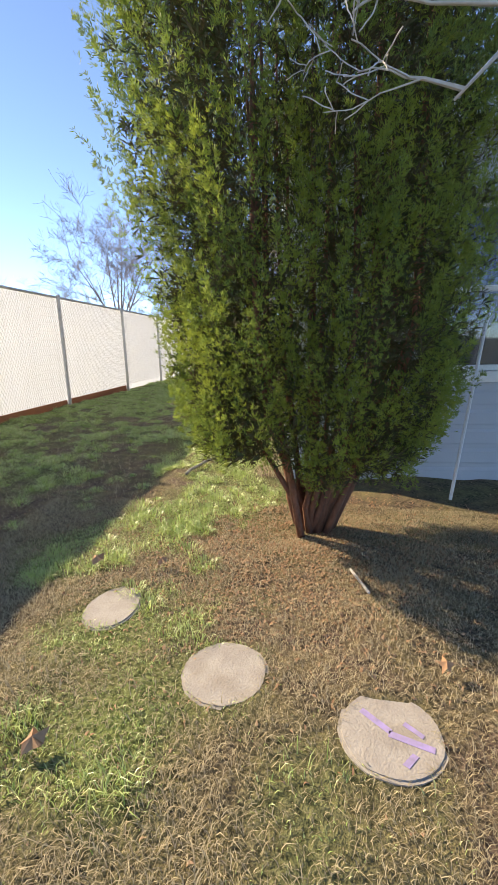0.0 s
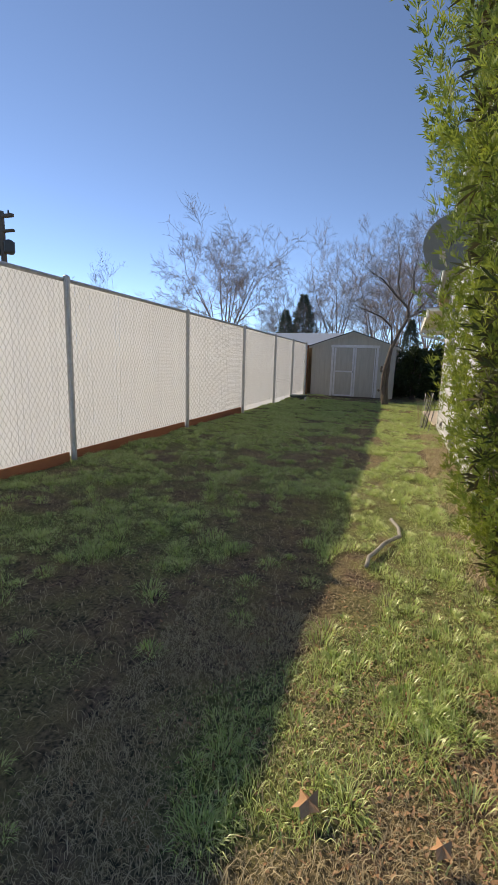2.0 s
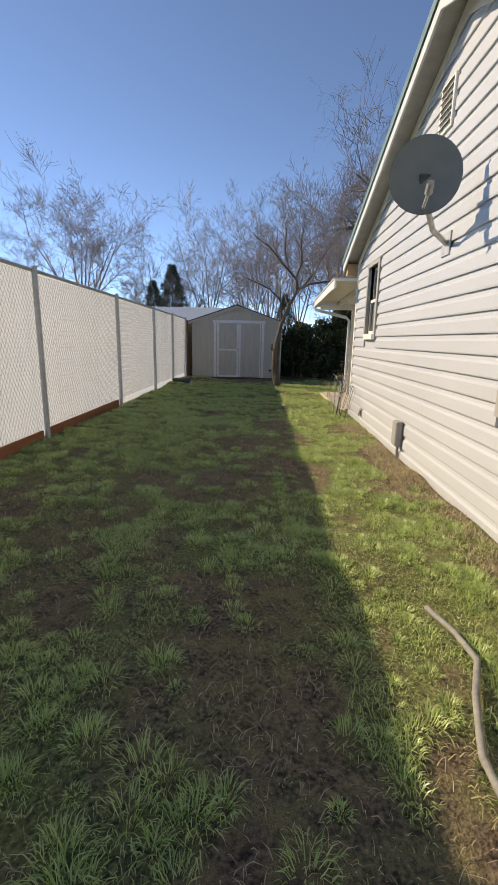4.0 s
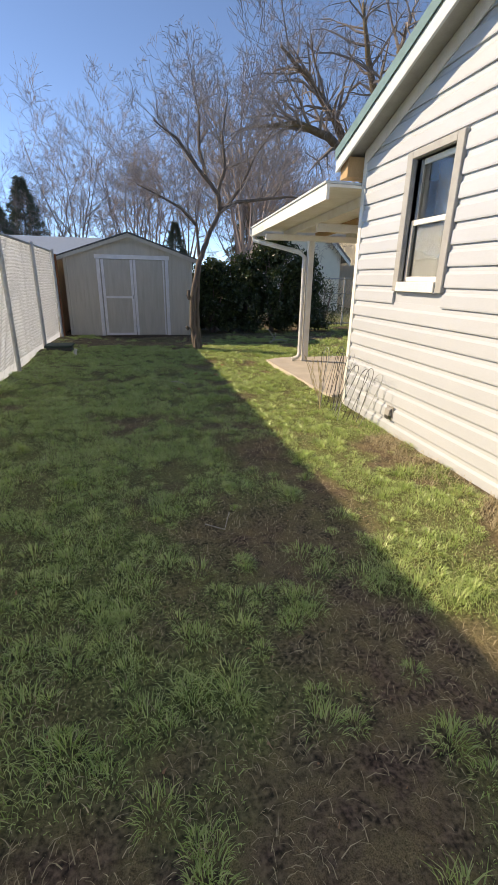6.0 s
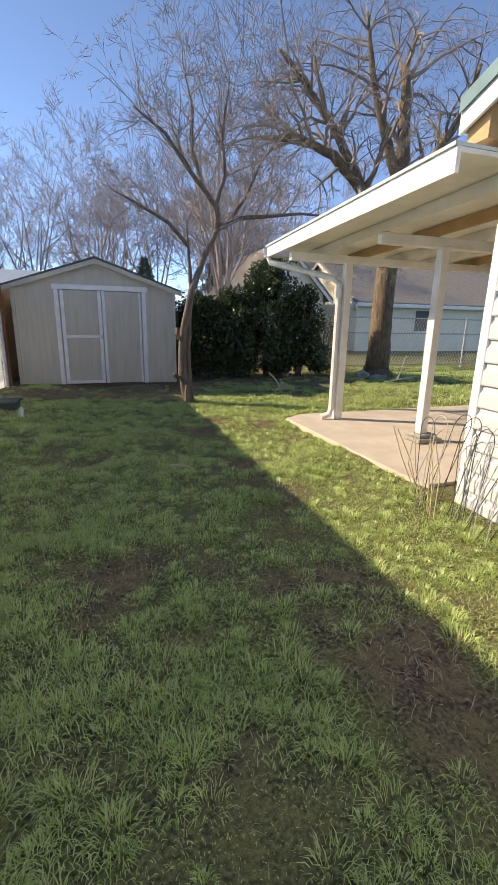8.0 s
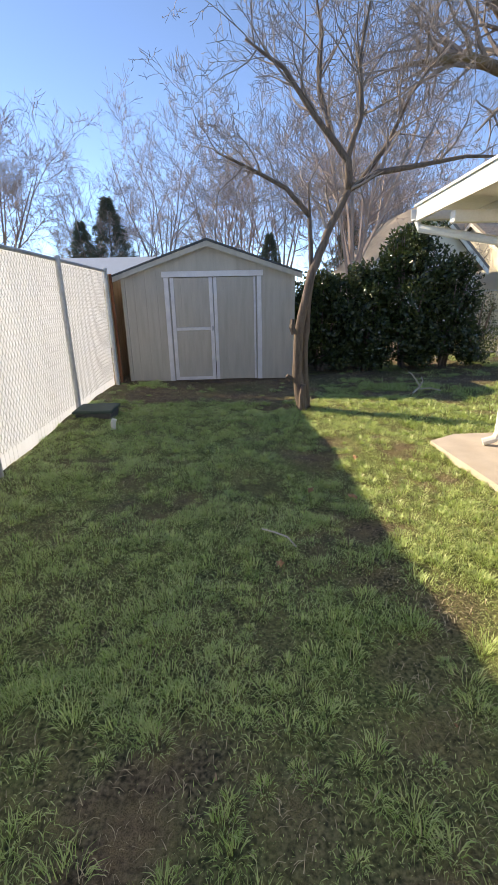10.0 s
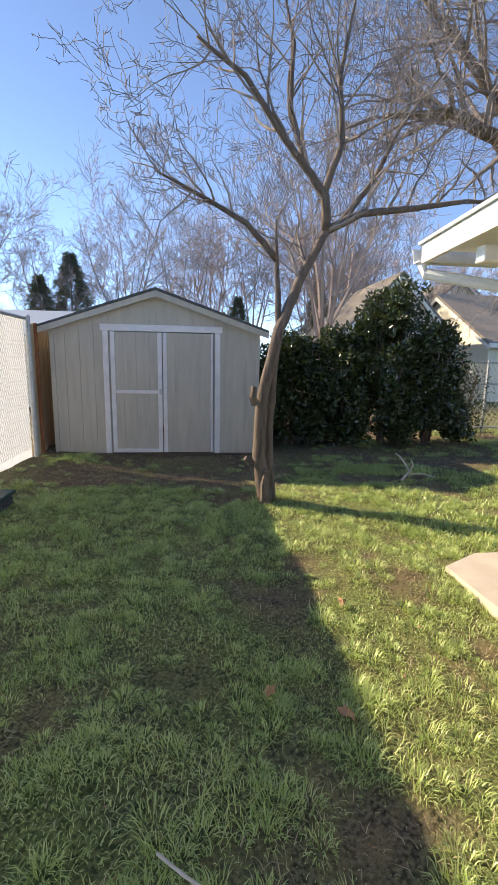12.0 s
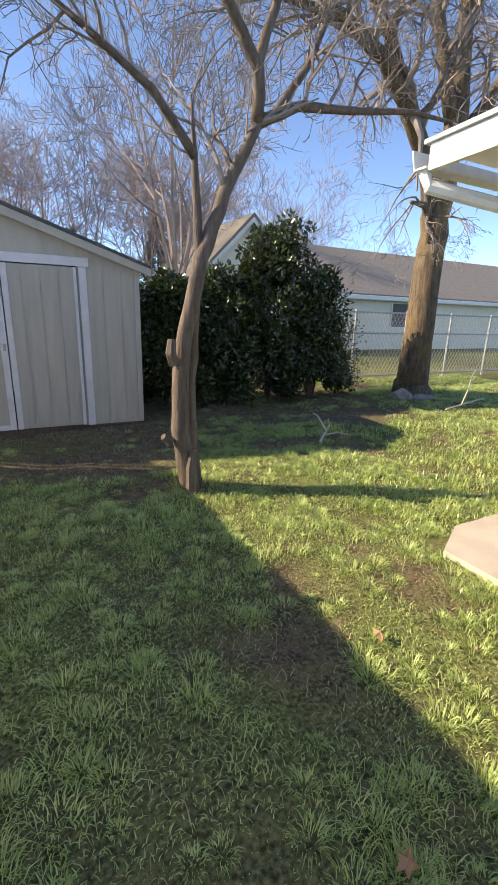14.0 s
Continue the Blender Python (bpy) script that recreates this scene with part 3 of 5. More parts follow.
for i in range(12):
    x = AX + 0.55 + i * 0.6
    child("rafter", Geo().prism([(NY + 0.03, az(NY) - 0.08), (AY - 0.06, AZ - 0.07), (AY - 0.06, AZ + 0.028), (NY + 0.03, az(NY) + 0.028)], "x", x, x + 0.045), RAWWOOD if i % 3 == 1 else TRIM, patio)
child("beam", Geo().box(AX + 0.1, PE, 8.75, 8.84, az(8.8) - 0.17, az(8.8) - 0.075, 0.006), TRIM, patio)
child("beam", Geo().box(AX + 0.5, PE, 7.46, 7.54, az(7.5) - 0.19, az(7.5) - 0.085, 0.006), TRIM, patio)
child("gutter", Geo().prism([(AY, AZ - 0.05), (AY + 0.08, AZ - 0.05), (AY + 0.11, AZ + 0.055), (AY + 0.10, AZ + 0.055), (AY + 0.075, AZ - 0.04), (AY, AZ - 0.04)], "x", AX - 0.03, PE), WHITEPL, patio)
for px, py in ((1.58, 8.74), (1.95, 7.45), (5.2, 8.74)):
    p = child("post", Geo().box(px, px + 0.1, py, py + 0.1, 0.11 if py == 7.45 else 0.02, az(py + 0.05) - 0.165, 0.006), TRIM, patio)
child("post_footing", Geo().box(1.86, 2.18, 7.34, 7.62, 0.02, 0.07, 0.01).box(1.9, 2.14, 7.38, 7.58, 0.07, 0.11, 0.01), ROCK, patio, "dark concrete footing block")
dsp = child("downspout", Geo().tube([(AX + 0.02, AY + 0.05, AZ - 0.04), (AX + 0.04, AY + 0.03, AZ - 0.12), (1.46, 8.86, AZ - 0.32), (1.53, 8.80, AZ - 0.40), (1.53, 8.79, 0.16), (1.50, 8.79, 0.09), (1.40, 8.82, 0.05)], 0.038, 8), WHITEPL, patio, smooth=False)
slab = tagged(part("patio_slab", Geo().prism([(0.95, 9.0), (1.05, 6.4), (1.1, 6.26), (8.2, 6.26), (8.2, 9.3), (1.3, 9.2)], "z", -0.12, 0.02), CONCRETE), "worn pale concrete patio slab", "patio", kind="structure")

# ---- fence ----
FX, FTOP = -3.2, 2.0


def ftop(y):
    return 2.05 - 0.0085 * y


POSTS = [-11.4, -8.55, -5.7, -2.85, 0, 2.85, 5.7, 8.35, 10.5, 12.6]
fence = thing("slatted_chain_link_fence", (FX, 0, 0), "chain link fence filled with white plastic privacy slats", "fence")
for y0, y1 in zip(POSTS, POSTS[1:]):
    if y1 < 6:
        child("kick_board", Geo().box(FX - 0.02, FX + 0.025, y0 + 0.04, y1 - 0.04, -0.05, 0.17 + 0.02 * math.sin(y0), 0.004), KICK, fence, "rust red bottom board")
    w = Geo()
    step = 0.062
    zlo, zhi = 0.18, ftop(y1) - 0.02
    H = zhi - zlo
    n = int((y1 - y0 + H * 0.6) / step)
    for s in (1, -1):
        for i in range(n):
            ya = y0 + i * step - (H * 0.6 if s > 0 else 0)
            yb = ya + s * H * 0.6 if s > 0 else ya - H * 0.6
            za, zb = zlo, zhi
            pa, pb = Vector((FX + 0.014 + s * 0.002, ya, za)), Vector((FX + 0.014 + s * 0.002, yb, zb))
            d = pb - pa
            lo, hi = 0.0, 1.0
            if d.y:
                t0, t1 = sorted(((y0 - pa.y) / d.y, (y1 - pa.y) / d.y))
                lo, hi = max(lo, t0), min(hi, t1)
            if hi > lo + 0.01:
                w.tube([pa + d * lo, pa + d * hi], 0.0022, 3, False)
    child("wire_mesh", w, WIRE, fence)
for i, y in enumerate(POSTS):
    pst = child("post", Geo().tube([(FX + 0.05, y, -0.1), (FX + 0.05, y, ftop(y) + 0.02)], 0.033, 10), GALV, fence, smooth=False)
    cap = Geo().tube([(FX + 0.05, y, ftop(y) + 0.01), (FX + 0.05, y, ftop(y) + 0.035), (FX + 0.05, y, ftop(y) + 0.05)], [0.037, 0.034, 0.012], 10)
    child("cap", cap, GALV, pst)
child("top_rail", Geo().tube([(FX + 0.02, POSTS[0], ftop(POSTS[0])), (FX + 0.02, POSTS[-1], ftop(POSTS[-1]))], 0.022, 8), GALV, fence)
SW, PITCH = 0.0790, 0.0815
slat_me = Geo().prism([(-SW / 2, -0.1), (SW / 2, -0.1), (SW / 2, FTOP - 0.165), (-SW / 2, FTOP - 0.165)], "x", -0.002, 0.002).mesh("slat", SLAT)
yy = -8.5
while yy < POSTS[-1] - 0.03:
    o = new("slat", slat_me)
    o.parent = fence
    o.location = (0.0, yy, ftop(yy) - 1.835 + random.uniform(-0.006, 0.004))
    o.rotation_euler = (0, 0, random.uniform(-0.05, 0.05))
    yy += PITCH
# tan wood fence return at the shed corner
ret = thing("wood_fence", (-3.1, 12.8, 0), "weathered tan wooden fence boards at the yard corner", "fence")
for i in range(3):
    child("board", Geo().box(-3.18, -3.15, 12.66 + i * 0.145, 12.795 + i * 0.145, -0.05, 1.88 + 0.02 * (i % 2), 0.004), WOODTAN, ret)
child("corner_post", Geo().box(-3.145, -3.10, 12.78, 12.82, -0.1, 1.9, 0.006), KICK, ret)
for i in range(24):
    child("board", Geo().box(-3.24, -3.21, 13.1 + i * 0.145, 13.235 + i * 0.145, -0.05, 1.86 + 0.03 * (i % 2), 0.004), WOODTAN, ret)

# ---- shed ----
shed = thing("garden_shed", (-1.45, 14, 0), "beige panelled garden shed with double doors and gable roof", "shed")
SX0, SX1, SYF, SYB, SE, SP = -2.965, 0.035, 12.9, 15.6, 1.86, 2.36
SXC = (SX0 + SX1) / 2
child("base_beam", Geo().box(SX0 + 0.05, SX1 - 0.05, SYF + 0.03, SYB, -0.12, 0.03, 0.006), BARK, shed)
D0, D1, DT = -2.14, -0.64, 1.85


def gable_h(x):
    return SE + (SP - SE) * (1 - abs(x - SXC) / ((SX1 - SX0) / 2))


# grooved panels, one board between two grooves each
xs = sorted(set([round(v, 3) for v in np.linspace(SX0, SX1, 16)] + [D0, D1, SXC]))
for a, b in zip(xs, xs[1:]):
    if b - a < 0.02:
        continue
    lo = DT if a >= D0 - 1e-6 and b <= D1 + 1e-6 else 0.03
    child("panel", Geo().prism([(a + 0.005, lo), (b - 0.005, lo), (b - 0.005, gable_h(b)), (a + 0.005, gable_h(a))], "y", SYF, SYF + 0.03), SHED, shed)
child("front_backing", Geo().prism([(SX0, 0.03), (D0, 0.03), (D0, DT), (D1, DT), (D1, 0.03), (SX1, 0.03), (SX1, SE), (SXC, SP), (SX0, SE)], "y", SYF + 0.006, SYF + 0.04), SHED, shed)
child("side_wall", Geo().box(SX1 - 0.04, SX1, SYF + 0.04, SYB, 0.03, SE), SHED, shed)
child("side_wall", Geo().box(SX0, SX0 + 0.04, SYF + 0.04, SYB, 0.03, SE), SHED, shed)
child("back_wall", Geo().prism([(SX0, 0.03), (SX1, 0.03), (SX1, SE), (SXC, SP), (SX0, SE)], "y", SYB, SYB + 0.04), SHED, shed)
child("corner_trim", Geo().box(SX1 - 0.05, SX1 + 0.015, SYF - 0.014, SYF + 0.03, 0.03, SE, 0.003), SHED, shed)
child("corner_trim", Geo().box(SX0 - 0.015, SX0 + 0.05, SYF - 0.014, SYF + 0.03, 0.03, SE, 0.003), SHED, shed)
so = 0.13
for s in (-1, 1):
    xe = SXC + s * ((SX1 - SX0) / 2 + so)
    ze = SE - (SP - SE) / ((SX1 - SX0) / 2) * so
    child("roof_panel", Geo().prism([(xe, ze + 0.035), (SXC, SP + 0.035), (SXC, SP + 0.075), (xe, ze + 0.065)], "y", SYF - 0.13, SYB + 0.15), SHINGLE, shed)
    child("gable_trim", Geo().prism([(xe, ze - 0.05), (SXC, SP - 0.05), (SXC, SP + 0.033), (xe, ze + 0.033)], "y", SYF - 0.12, SYF - 0.10), SHED, shed)
    child("soffit", Geo().prism([(xe, ze), (SXC, SP), (SXC, SP + 0.03), (xe, ze + 0.03)], "y", SYF - 0.10, SYF - 0.002), SHED, shed)
child("door_header", Geo().box(D0 - 0.13, D1 + 0.13, SYF - 0.022, SYF - 0.002, DT - 0.02, DT + 0.075, 0.003), SHEDTRIM, shed)
for x in (D0 - 0.1, D1 + 0.02):
    child("door_jamb", Geo().box(x, x + 0.08, SYF - 0.022, SYF - 0.002, 0.03, DT - 0.022, 0.003), SHEDTRIM, shed)
mid = (D0 + D1) / 2 - 0.0
for k, (a, b) in enumerate(((D0 + 0.005, mid - 0.006), (mid + 0.006, D1 - 0.005))):
    dr = child("door", Geo().box(a, b, SYF - 0.006, SYF + 0.02, 0.04, DT - 0.03, 0.003), SHED, shed)
    n = 4
    for i in range(n):
        q0, q1 = a + (b - a) * i / n, a + (b - a) * (i + 1) / n
        child("panel", Geo().box(q0 + 0.006, q1 - 0.006, SYF - 0.012, SYF - 0.004, 0.045, DT - 0.035), SHED, dr)
    tr = [(a, a + 0.065, 0.04, DT - 0.03), (b - 0.065, b, 0.04, DT - 0.03)] if k == 0 else [(a, a + 0.06, 0.04, DT - 0.03), (b - 0.035, b, 0.04, DT - 0.03)]
    if k == 0:
        tr += [(a + 0.066, b - 0.066, 0.04, 0.10), (a + 0.066, b - 0.066, 0.93, 0.985)]
    for x0, x1, z0, z1 in tr:
        child("door_trim", Geo().box(x0, x1, SYF - 0.024, SYF - 0.013, z0, z1, 0.003), SHEDTRIM, dr)
    if k == 0:
        child("handle", Geo().box(b - 0.045, b - 0.015, SYF - 0.04, SYF - 0.025, 0.92, 1.0, 0.004), GALV, dr, "steel latch")


# ---- trees ----
def branch(g_list, start, direction, length, r0, depth, rnd, droop=0.0, up=0.15, kids=(3, 5), wobble=0.25, shrink=0.62, sides=5, minr=0.0022, segs=6):
    """Grows a bent limb and its side shoots; each level of branching goes into its own Geo."""
    p, d = Vector(start), Vector(direction).normalized()
    pts, rad = [p.copy()], [r0]
    for i in range(segs):
        d = (d + Vector((rnd.gauss(0, wobble), rnd.gauss(0, wobble), rnd.gauss(0, wobble) + up - droop * (i / segs))) * 0.5).normalized()
        p = p + d * (length / segs)
        pts.append(p.copy())
        rad.append(max(minr, r0 * (1 - 0.78 * (i + 1) / segs)))
    lvl = min(len(g_list) - 1, depth)
    g_list[lvl].tube(pts, rad, max(3, sides - depth), False)
    if depth >= len(g_list) + 1 or length < 0.12:
        return
    for _ in range(rnd.randint(*kids)):
        t = rnd.uniform(0.25, 0.98)
        i = min(int(t * segs), segs - 1)
        q = pts[i].lerp(pts[i + 1], t * segs - i)
        base = (pts[i + 1] - pts[i]).normalized()
        side = Vector((rnd.gauss(0, 1), rnd.gauss(0, 1), rnd.gauss(0, 1)))
        side = (side - base * side.dot(base)).normalized()
        nd = base * rnd.uniform(0.4, 0.9) + side * rnd.uniform(0.5, 0.95)
        branch(g_list, q, nd, length * rnd.uniform(shrink - 0.15, shrink + 0.1), max(minr, rad[i] * 0.6), depth + 1, rnd, droop, up, kids, wobble, shrink, sides, minr, segs)


def bare_tree(name, base, limbs, label, bark, twig, seed, parts=("trunk", "limbs", "twigs"), **kw):
    """limbs: polylines with radii for trunk and main limbs, from each of which shoots grow."""
    rnd = random.Random(seed)
    t = thing(name, base, label, "tree")
    for i, (pts, rad, shoots, length) in enumerate(limbs):
        g = Geo()
        pv = [Vector(p) for p in pts]
        fine, fr = [], []
        for k in range(len(pv) - 1):
            for s in range(4):
                fine.append(pv[k].lerp(pv[k + 1], s / 4) + Vector((rnd.gauss(0, 0.1), rnd.gauss(0, 0.1), 0)) * rad[k] * (1 if s else 0.4))
                fr.append(rad[k] + (rad[k + 1] - rad[k]) * s / 4)
        fine.append(pv[-1])
        fr.append(rad[-1])
        g.tube(fine, fr, 10 if rad[0] > 0.05 else 6, True)
        child("trunk" if i == 0 else "limb", g, bark, t, smooth=True)
        if not shoots:
            continue
        gl = [Geo(), Geo(), Geo()]
        for _ in range(shoots):
            u = rnd.uniform(0.8 if i == 0 or pts[0][2] < 0.2 else 0.25, 1.0) * (len(fine) - 1)
            k = min(int(u), len(fine) - 2)
            q = fine[k].lerp(fine[k + 1], u - k)
            base_d = (fine[k + 1] - fine[k]).normalized()
            side = Vector((rnd.gauss(0, 1), rnd.gauss(0, 1), rnd.gauss(0.3, 1))).normalized()
            branch(gl, q, base_d * 0.7 + side * 0.9, length * rnd.uniform(0.6, 1.15), max(0.008, fr[k] * 0.5), 0, rnd, **kw)
        merged = Geo()
        for q in gl:
            merged.add(q.v, q.f)
        child("crown", merged, twig, t)
    return t


TB = Vector((-0.17, 10.62, 0))
small = bare_tree("small_bare_tree", TB, [
    ([(-0.14, 10.62, -0.05), (-0.23, 10.6, 0.5), (-0.2, 10.6, 1.1), (-0.06, 10.6, 1.75), (0.12, 10.6, 2.2), (0.37, 10.58, 2.68)], [0.084, 0.07, 0.06, 0.056, 0.048, 0.038], 6, 0.7),
    ([(-0.08, 10.66, -0.05), (-0.12, 10.68, 0.6), (-0.1, 10.66, 1.2), (-0.05, 10.62, 1.75), (-0.1, 10.6, 2.4), (-0.12, 10.6, 2.75)], [0.068, 0.056, 0.046, 0.038, 0.022, 0.006], 8, 0.8),
    ([(0.37, 10.58, 2.68), (0.32, 10.5, 2.95), (0.12, 10.45, 3.15), (-0.09, 10.4, 3.35), (-0.45, 10.3, 3.75), (-0.85, 10.3, 4.0)], [0.05, 0.04, 0.035, 0.03, 0.022, 0.012], 14, 0.9),
    ([(0.37, 10.58, 2.68), (0.7, 10.6, 2.85), (1.2, 10.6, 2.92), (1.7, 10.5, 2.98), (2.2, 10.4, 2.95)], [0.045, 0.035, 0.028, 0.02, 0.01], 12, 0.8),
    ([(-0.1, 10.6, 2.4), (-0.4, 10.5, 2.68), (-0.8, 10.4, 2.85), (-1.2, 10.3, 3.0)], [0.032, 0.026, 0.018, 0.01], 12, 0.8),
    ([(0.3, 10.5, 2.95), (0.45, 10.5, 3.4), (0.4, 10.5, 3.9), (0.5, 10.5, 4.5)], [0.035, 0.028, 0.02, 0.01], 14, 0.9),
    ([(0.12, 10.45, 3.15), (-0.02, 10.6, 3.7), (0.0, 10.6, 4.2), (-0.1, 10.7, 4.7)], [0.03, 0.024, 0.016, 0.008], 12, 0.9),
    ([(0.5, 10.6, 2.75), (0.85, 10.7, 3.2), (1.1, 10.8, 3.7), (1.5, 10.8, 4.2)], [0.035, 0.026, 0.018, 0.009], 12, 0.9),
], "small crooked bare tree with a double trunk", BARK, TWIG, 5, kids=(2, 3), wobble=0.36, up=0.08, minr=0.0024)
stub = Geo().tube([(-0.16, 10.50, -0.03), (-0.17, 10.5, 0.2), (-0.15, 10.5, 0.36)], [0.06, 0.045, 0.03], 8)
child("stump", stub, BARK, small)
child("knob", Geo().tube([(-0.28, 10.55, 1.02), (-0.31, 10.53, 1.1), (-0.30, 10.53, 1.2)], [0.04, 0.04, 0.03], 7), BARK, small)
child("knob", Geo().tube([(-0.31, 10.58, 0.42), (-0.37, 10.57, 0.47)], [0.04, 0.028], 7), BARK, small)

big = bare_tree("large_bare_tree", (5.5, 13.6, 0), [
    ([(5.5, 13.6, -0.1), (5.5, 13.6, 0.25), (5.48, 13.6, 1.2), (5.52, 13.6, 2.6), (5.6, 13.6, 3.6), (5.65, 13.6, 5.2), (5.5, 13.6, 7.0)], [0.42, 0.31, 0.27, 0.25, 0.24, 0.17, 0.08], 10, 2.0),
    ([(5.55, 13.6, 3.0), (5.0, 13.4, 3.7), (4.3, 13.2, 4.3), (3.5, 13.0, 4.75), (2.6, 12.8, 4.9), (1.6, 12.6, 4.7)], [0.16, 0.15, 0.13, 0.10, 0.07, 0.03], 22, 1.5),
    ([(4.3, 13.2, 4.3), (3.7, 13.2, 5.2), (3.0, 13.2, 5.9), (2.2, 13.0, 6.4)], [0.12, 0.09, 0.06, 0.03], 18, 1.5),
    ([(5.5, 13.6, 2.6), (5.1, 13.3, 3.0), (4.6, 13.0, 3.1), (4.1, 12.8, 3.05)], [0.09, 0.07, 0.05, 0.025], 6, 0.9),
    ([(5.62, 13.6, 4.0), (6.3, 13.5, 5.0), (7.0, 13.5, 6.0), (7.4, 13.4, 7.2)], [0.15, 0.12, 0.08, 0.04], 16, 1.6),
    ([(5.6, 13.6, 4.6), (5.0, 13.5, 5.6), (4.6, 13.5, 6.6), (4.3, 13.4, 7.6)], [0.13, 0.10, 0.07, 0.03], 16, 1.6),
], "large bare tree with furrowed bark and drooping twigs", BARK2, TWIG, 11, kids=(2, 4), segs=5, wobble=0.3, droop=0.55, up=0.05)

# bare tree whose silvery shoots hang over the front lawn
bare_tree("silvery_bare_tree", (4.2, -3.6, 0), [
    ([(4.2, -3.6, -0.1), (4.1, -3.6, 1.2), (3.8, -3.6, 2.4), (3.5, -3.6, 3.6)], [0.12, 0.1, 0.08, 0.05], 4, 1.0),
    ([(3.9, -3.6, 2.2), (3.2, -3.6, 2.7), (2.6, -3.6, 2.75), (2.1, -3.55, 2.62), (1.95, -3.5, 2.3), (1.93, -3.5, 2.0), (1.7, -3.5, 1.78)], [0.05, 0.035, 0.026, 0.018, 0.013, 0.009, 0.004], 7, 0.45),
    ([(2.1, -3.55, 2.55), (1.9, -3.5, 2.46), (1.7, -3.5, 2.4), (1.5, -3.5, 2.27), (1.33, -3.5, 2.2)], [0.014, 0.011, 0.009, 0.006, 0.003], 4, 0.28),
    ([(1.93, -3.5, 2.06), (1.8, -3.5, 2.0), (1.62, -3.5, 2.02), (1.48, -3.5, 2.06)], [0.009, 0.007, 0.005, 0.003], 3, 0.2),
    ([(2.6, -3.6, 2.75), (2.35, -3.5, 2.5), (2.2, -3.5, 2.3), (2.1, -3.5, 2.1)], [0.018, 0.013, 0.009, 0.004], 5, 0.35),
], "bare tree with silvery leafless shoots", TWIGW, TWIGW, 3, kids=(1, 3), wobble=0.3, droop=0.1, up=0.0)


# ---- cedar shrub ----
def sprays(P, D, size, lobes, width, seed, fan=1.9):
    """Flat fans of narrow lobes at P pointing along D."""
    r = np.random.default_rng(seed)
    n = len(P)
    D = D / np.linalg.norm(D, axis=1, keepdims=True)
    S = np.cross(D, r.normal(size=(n, 3)))
    S /= np.linalg.norm(S, axis=1, keepdims=True) + 1e-9
    Nn = np.cross(D, S)
    V, F = [], []
    base = 0
    for k in range(lobes):
        a = (k / (lobes - 1) - 0.5) * fan + r.normal(0, 0.12, n)
        L = size * (1 - 0.35 * np.abs(a)) * r.uniform(0.75, 1.25, n)
        d = D * np.cos(a)[:, None] + S * np.sin(a)[:, None] + Nn * r.normal(0, 0.15, n)[:, None]
        w = np.cross(d, Nn) * (width * r.uniform(0.7, 1.3, n))[:, None]
        o = P + D * (size * 0.25 * r.random(n))[:, None]
        m = o + d * (L * 0.55)[:, None]
        tip = o + d * L[:, None] - np.array([0, 0, 0.06]) * size[:, None]
        V.append(np.stack([o, m - w, tip, m + w], 1).reshape(-1, 3))
        b = base + np.arange(n) * 4
        F.append(np.concatenate([np.stack([b, b + 1, b + 2], 1), np.stack([b, b + 2, b + 3], 1)]))
        base += 4 * n
    return np.concatenate(V), np.concatenate(F)


CX, CY = 1.30, -2.42
cedar = thing("cedar_shrub", (CX, CY, 0), "tall dense arborvitae with sunlit yellow-green sprays and reddish stems", "shrub")
rc = np.random.default_rng(21)


def crown_r(z, a):
    prof = np.interp(z, [0.12, 0.3, 0.6, 1.0, 1.6, 2.4, 3.2, 4.0, 4.8, 5.3], [0.26, 0.5, 0.68, 0.76, 0.80, 0.86, 0.92, 0.85, 0.55, 0.1])
    lump = field(np.cos(a) * 2.2 + z * 0.3, np.sin(a) * 2.2 + z * 0.55, 1.0, 9) * 0.4 + field(np.cos(a) * 5, np.sin(a) * 5 + z * 1.6, 1.0, 10) * 0.4 + field(np.cos(a) * 11, np.sin(a) * 11 + z * 3.2, 1.0, 15) * 0.2
    return prof * (0.72 + 0.82 * lump)


def crown_pts(n, inner0, inner1, zlo):
    z = np.where(rc.random(n) < 0.87, rc.uniform(zlo, 3.6, n), rc.uniform(3.4, 5.25, n))
    a = rc.uniform(0, 2 * np.pi, n)
    r = crown_r(z, a) * rc.uniform(inner0, inner1, n)
    skirt = 0.28 * (field(a * 2, a * 0, 1.0, 12) - 0.3)
    keep = z > zlo + skirt
    P = np.stack([CX + np.cos(a) * r, CY + np.sin(a) * r * 0.9, z], 1)
    O = np.stack([np.cos(a), np.sin(a), np.zeros(n)], 1)
    return P[keep], O[keep]


PB, O = crown_pts(3300, 0.74, 0.97, 0.33)
k, M = len(PB), 34
axis_ = O * 0.4 + np.array([0, 0, 1.0]) + rc.normal(0, 0.16, PB.shape)
axis_ /= np.linalg.norm(axis_, axis=1, keepdims=True)
long_ = rc.uniform(0.14, 0.30, k)
u = rc.random((k, M))
around = rc.normal(size=(k, M, 3))
around /= np.linalg.norm(around, axis=2, keepdims=True)
P = (PB[:, None] + axis_[:, None] * (u * long_[:, None])[..., None] + around * (0.055 * (1.05 - u) * rc.random((k, M)) ** 0.5)[..., None]).reshape(-1, 3)
D = (axis_[:, None] + around * 0.55 + rc.normal(0, 0.12, around.shape)).reshape(-1, 3)
V, F = sprays(P, D, rc.uniform(0.018, 0.038, len(P)), 4, 0.0021, 1, 1.4)
cr = new("foliage", tri_mesh("foliage", V, F, CEDAR))
cr.parent, cr.matrix_parent_inverse = cedar, Matrix.Translation((-CX, -CY, 0))
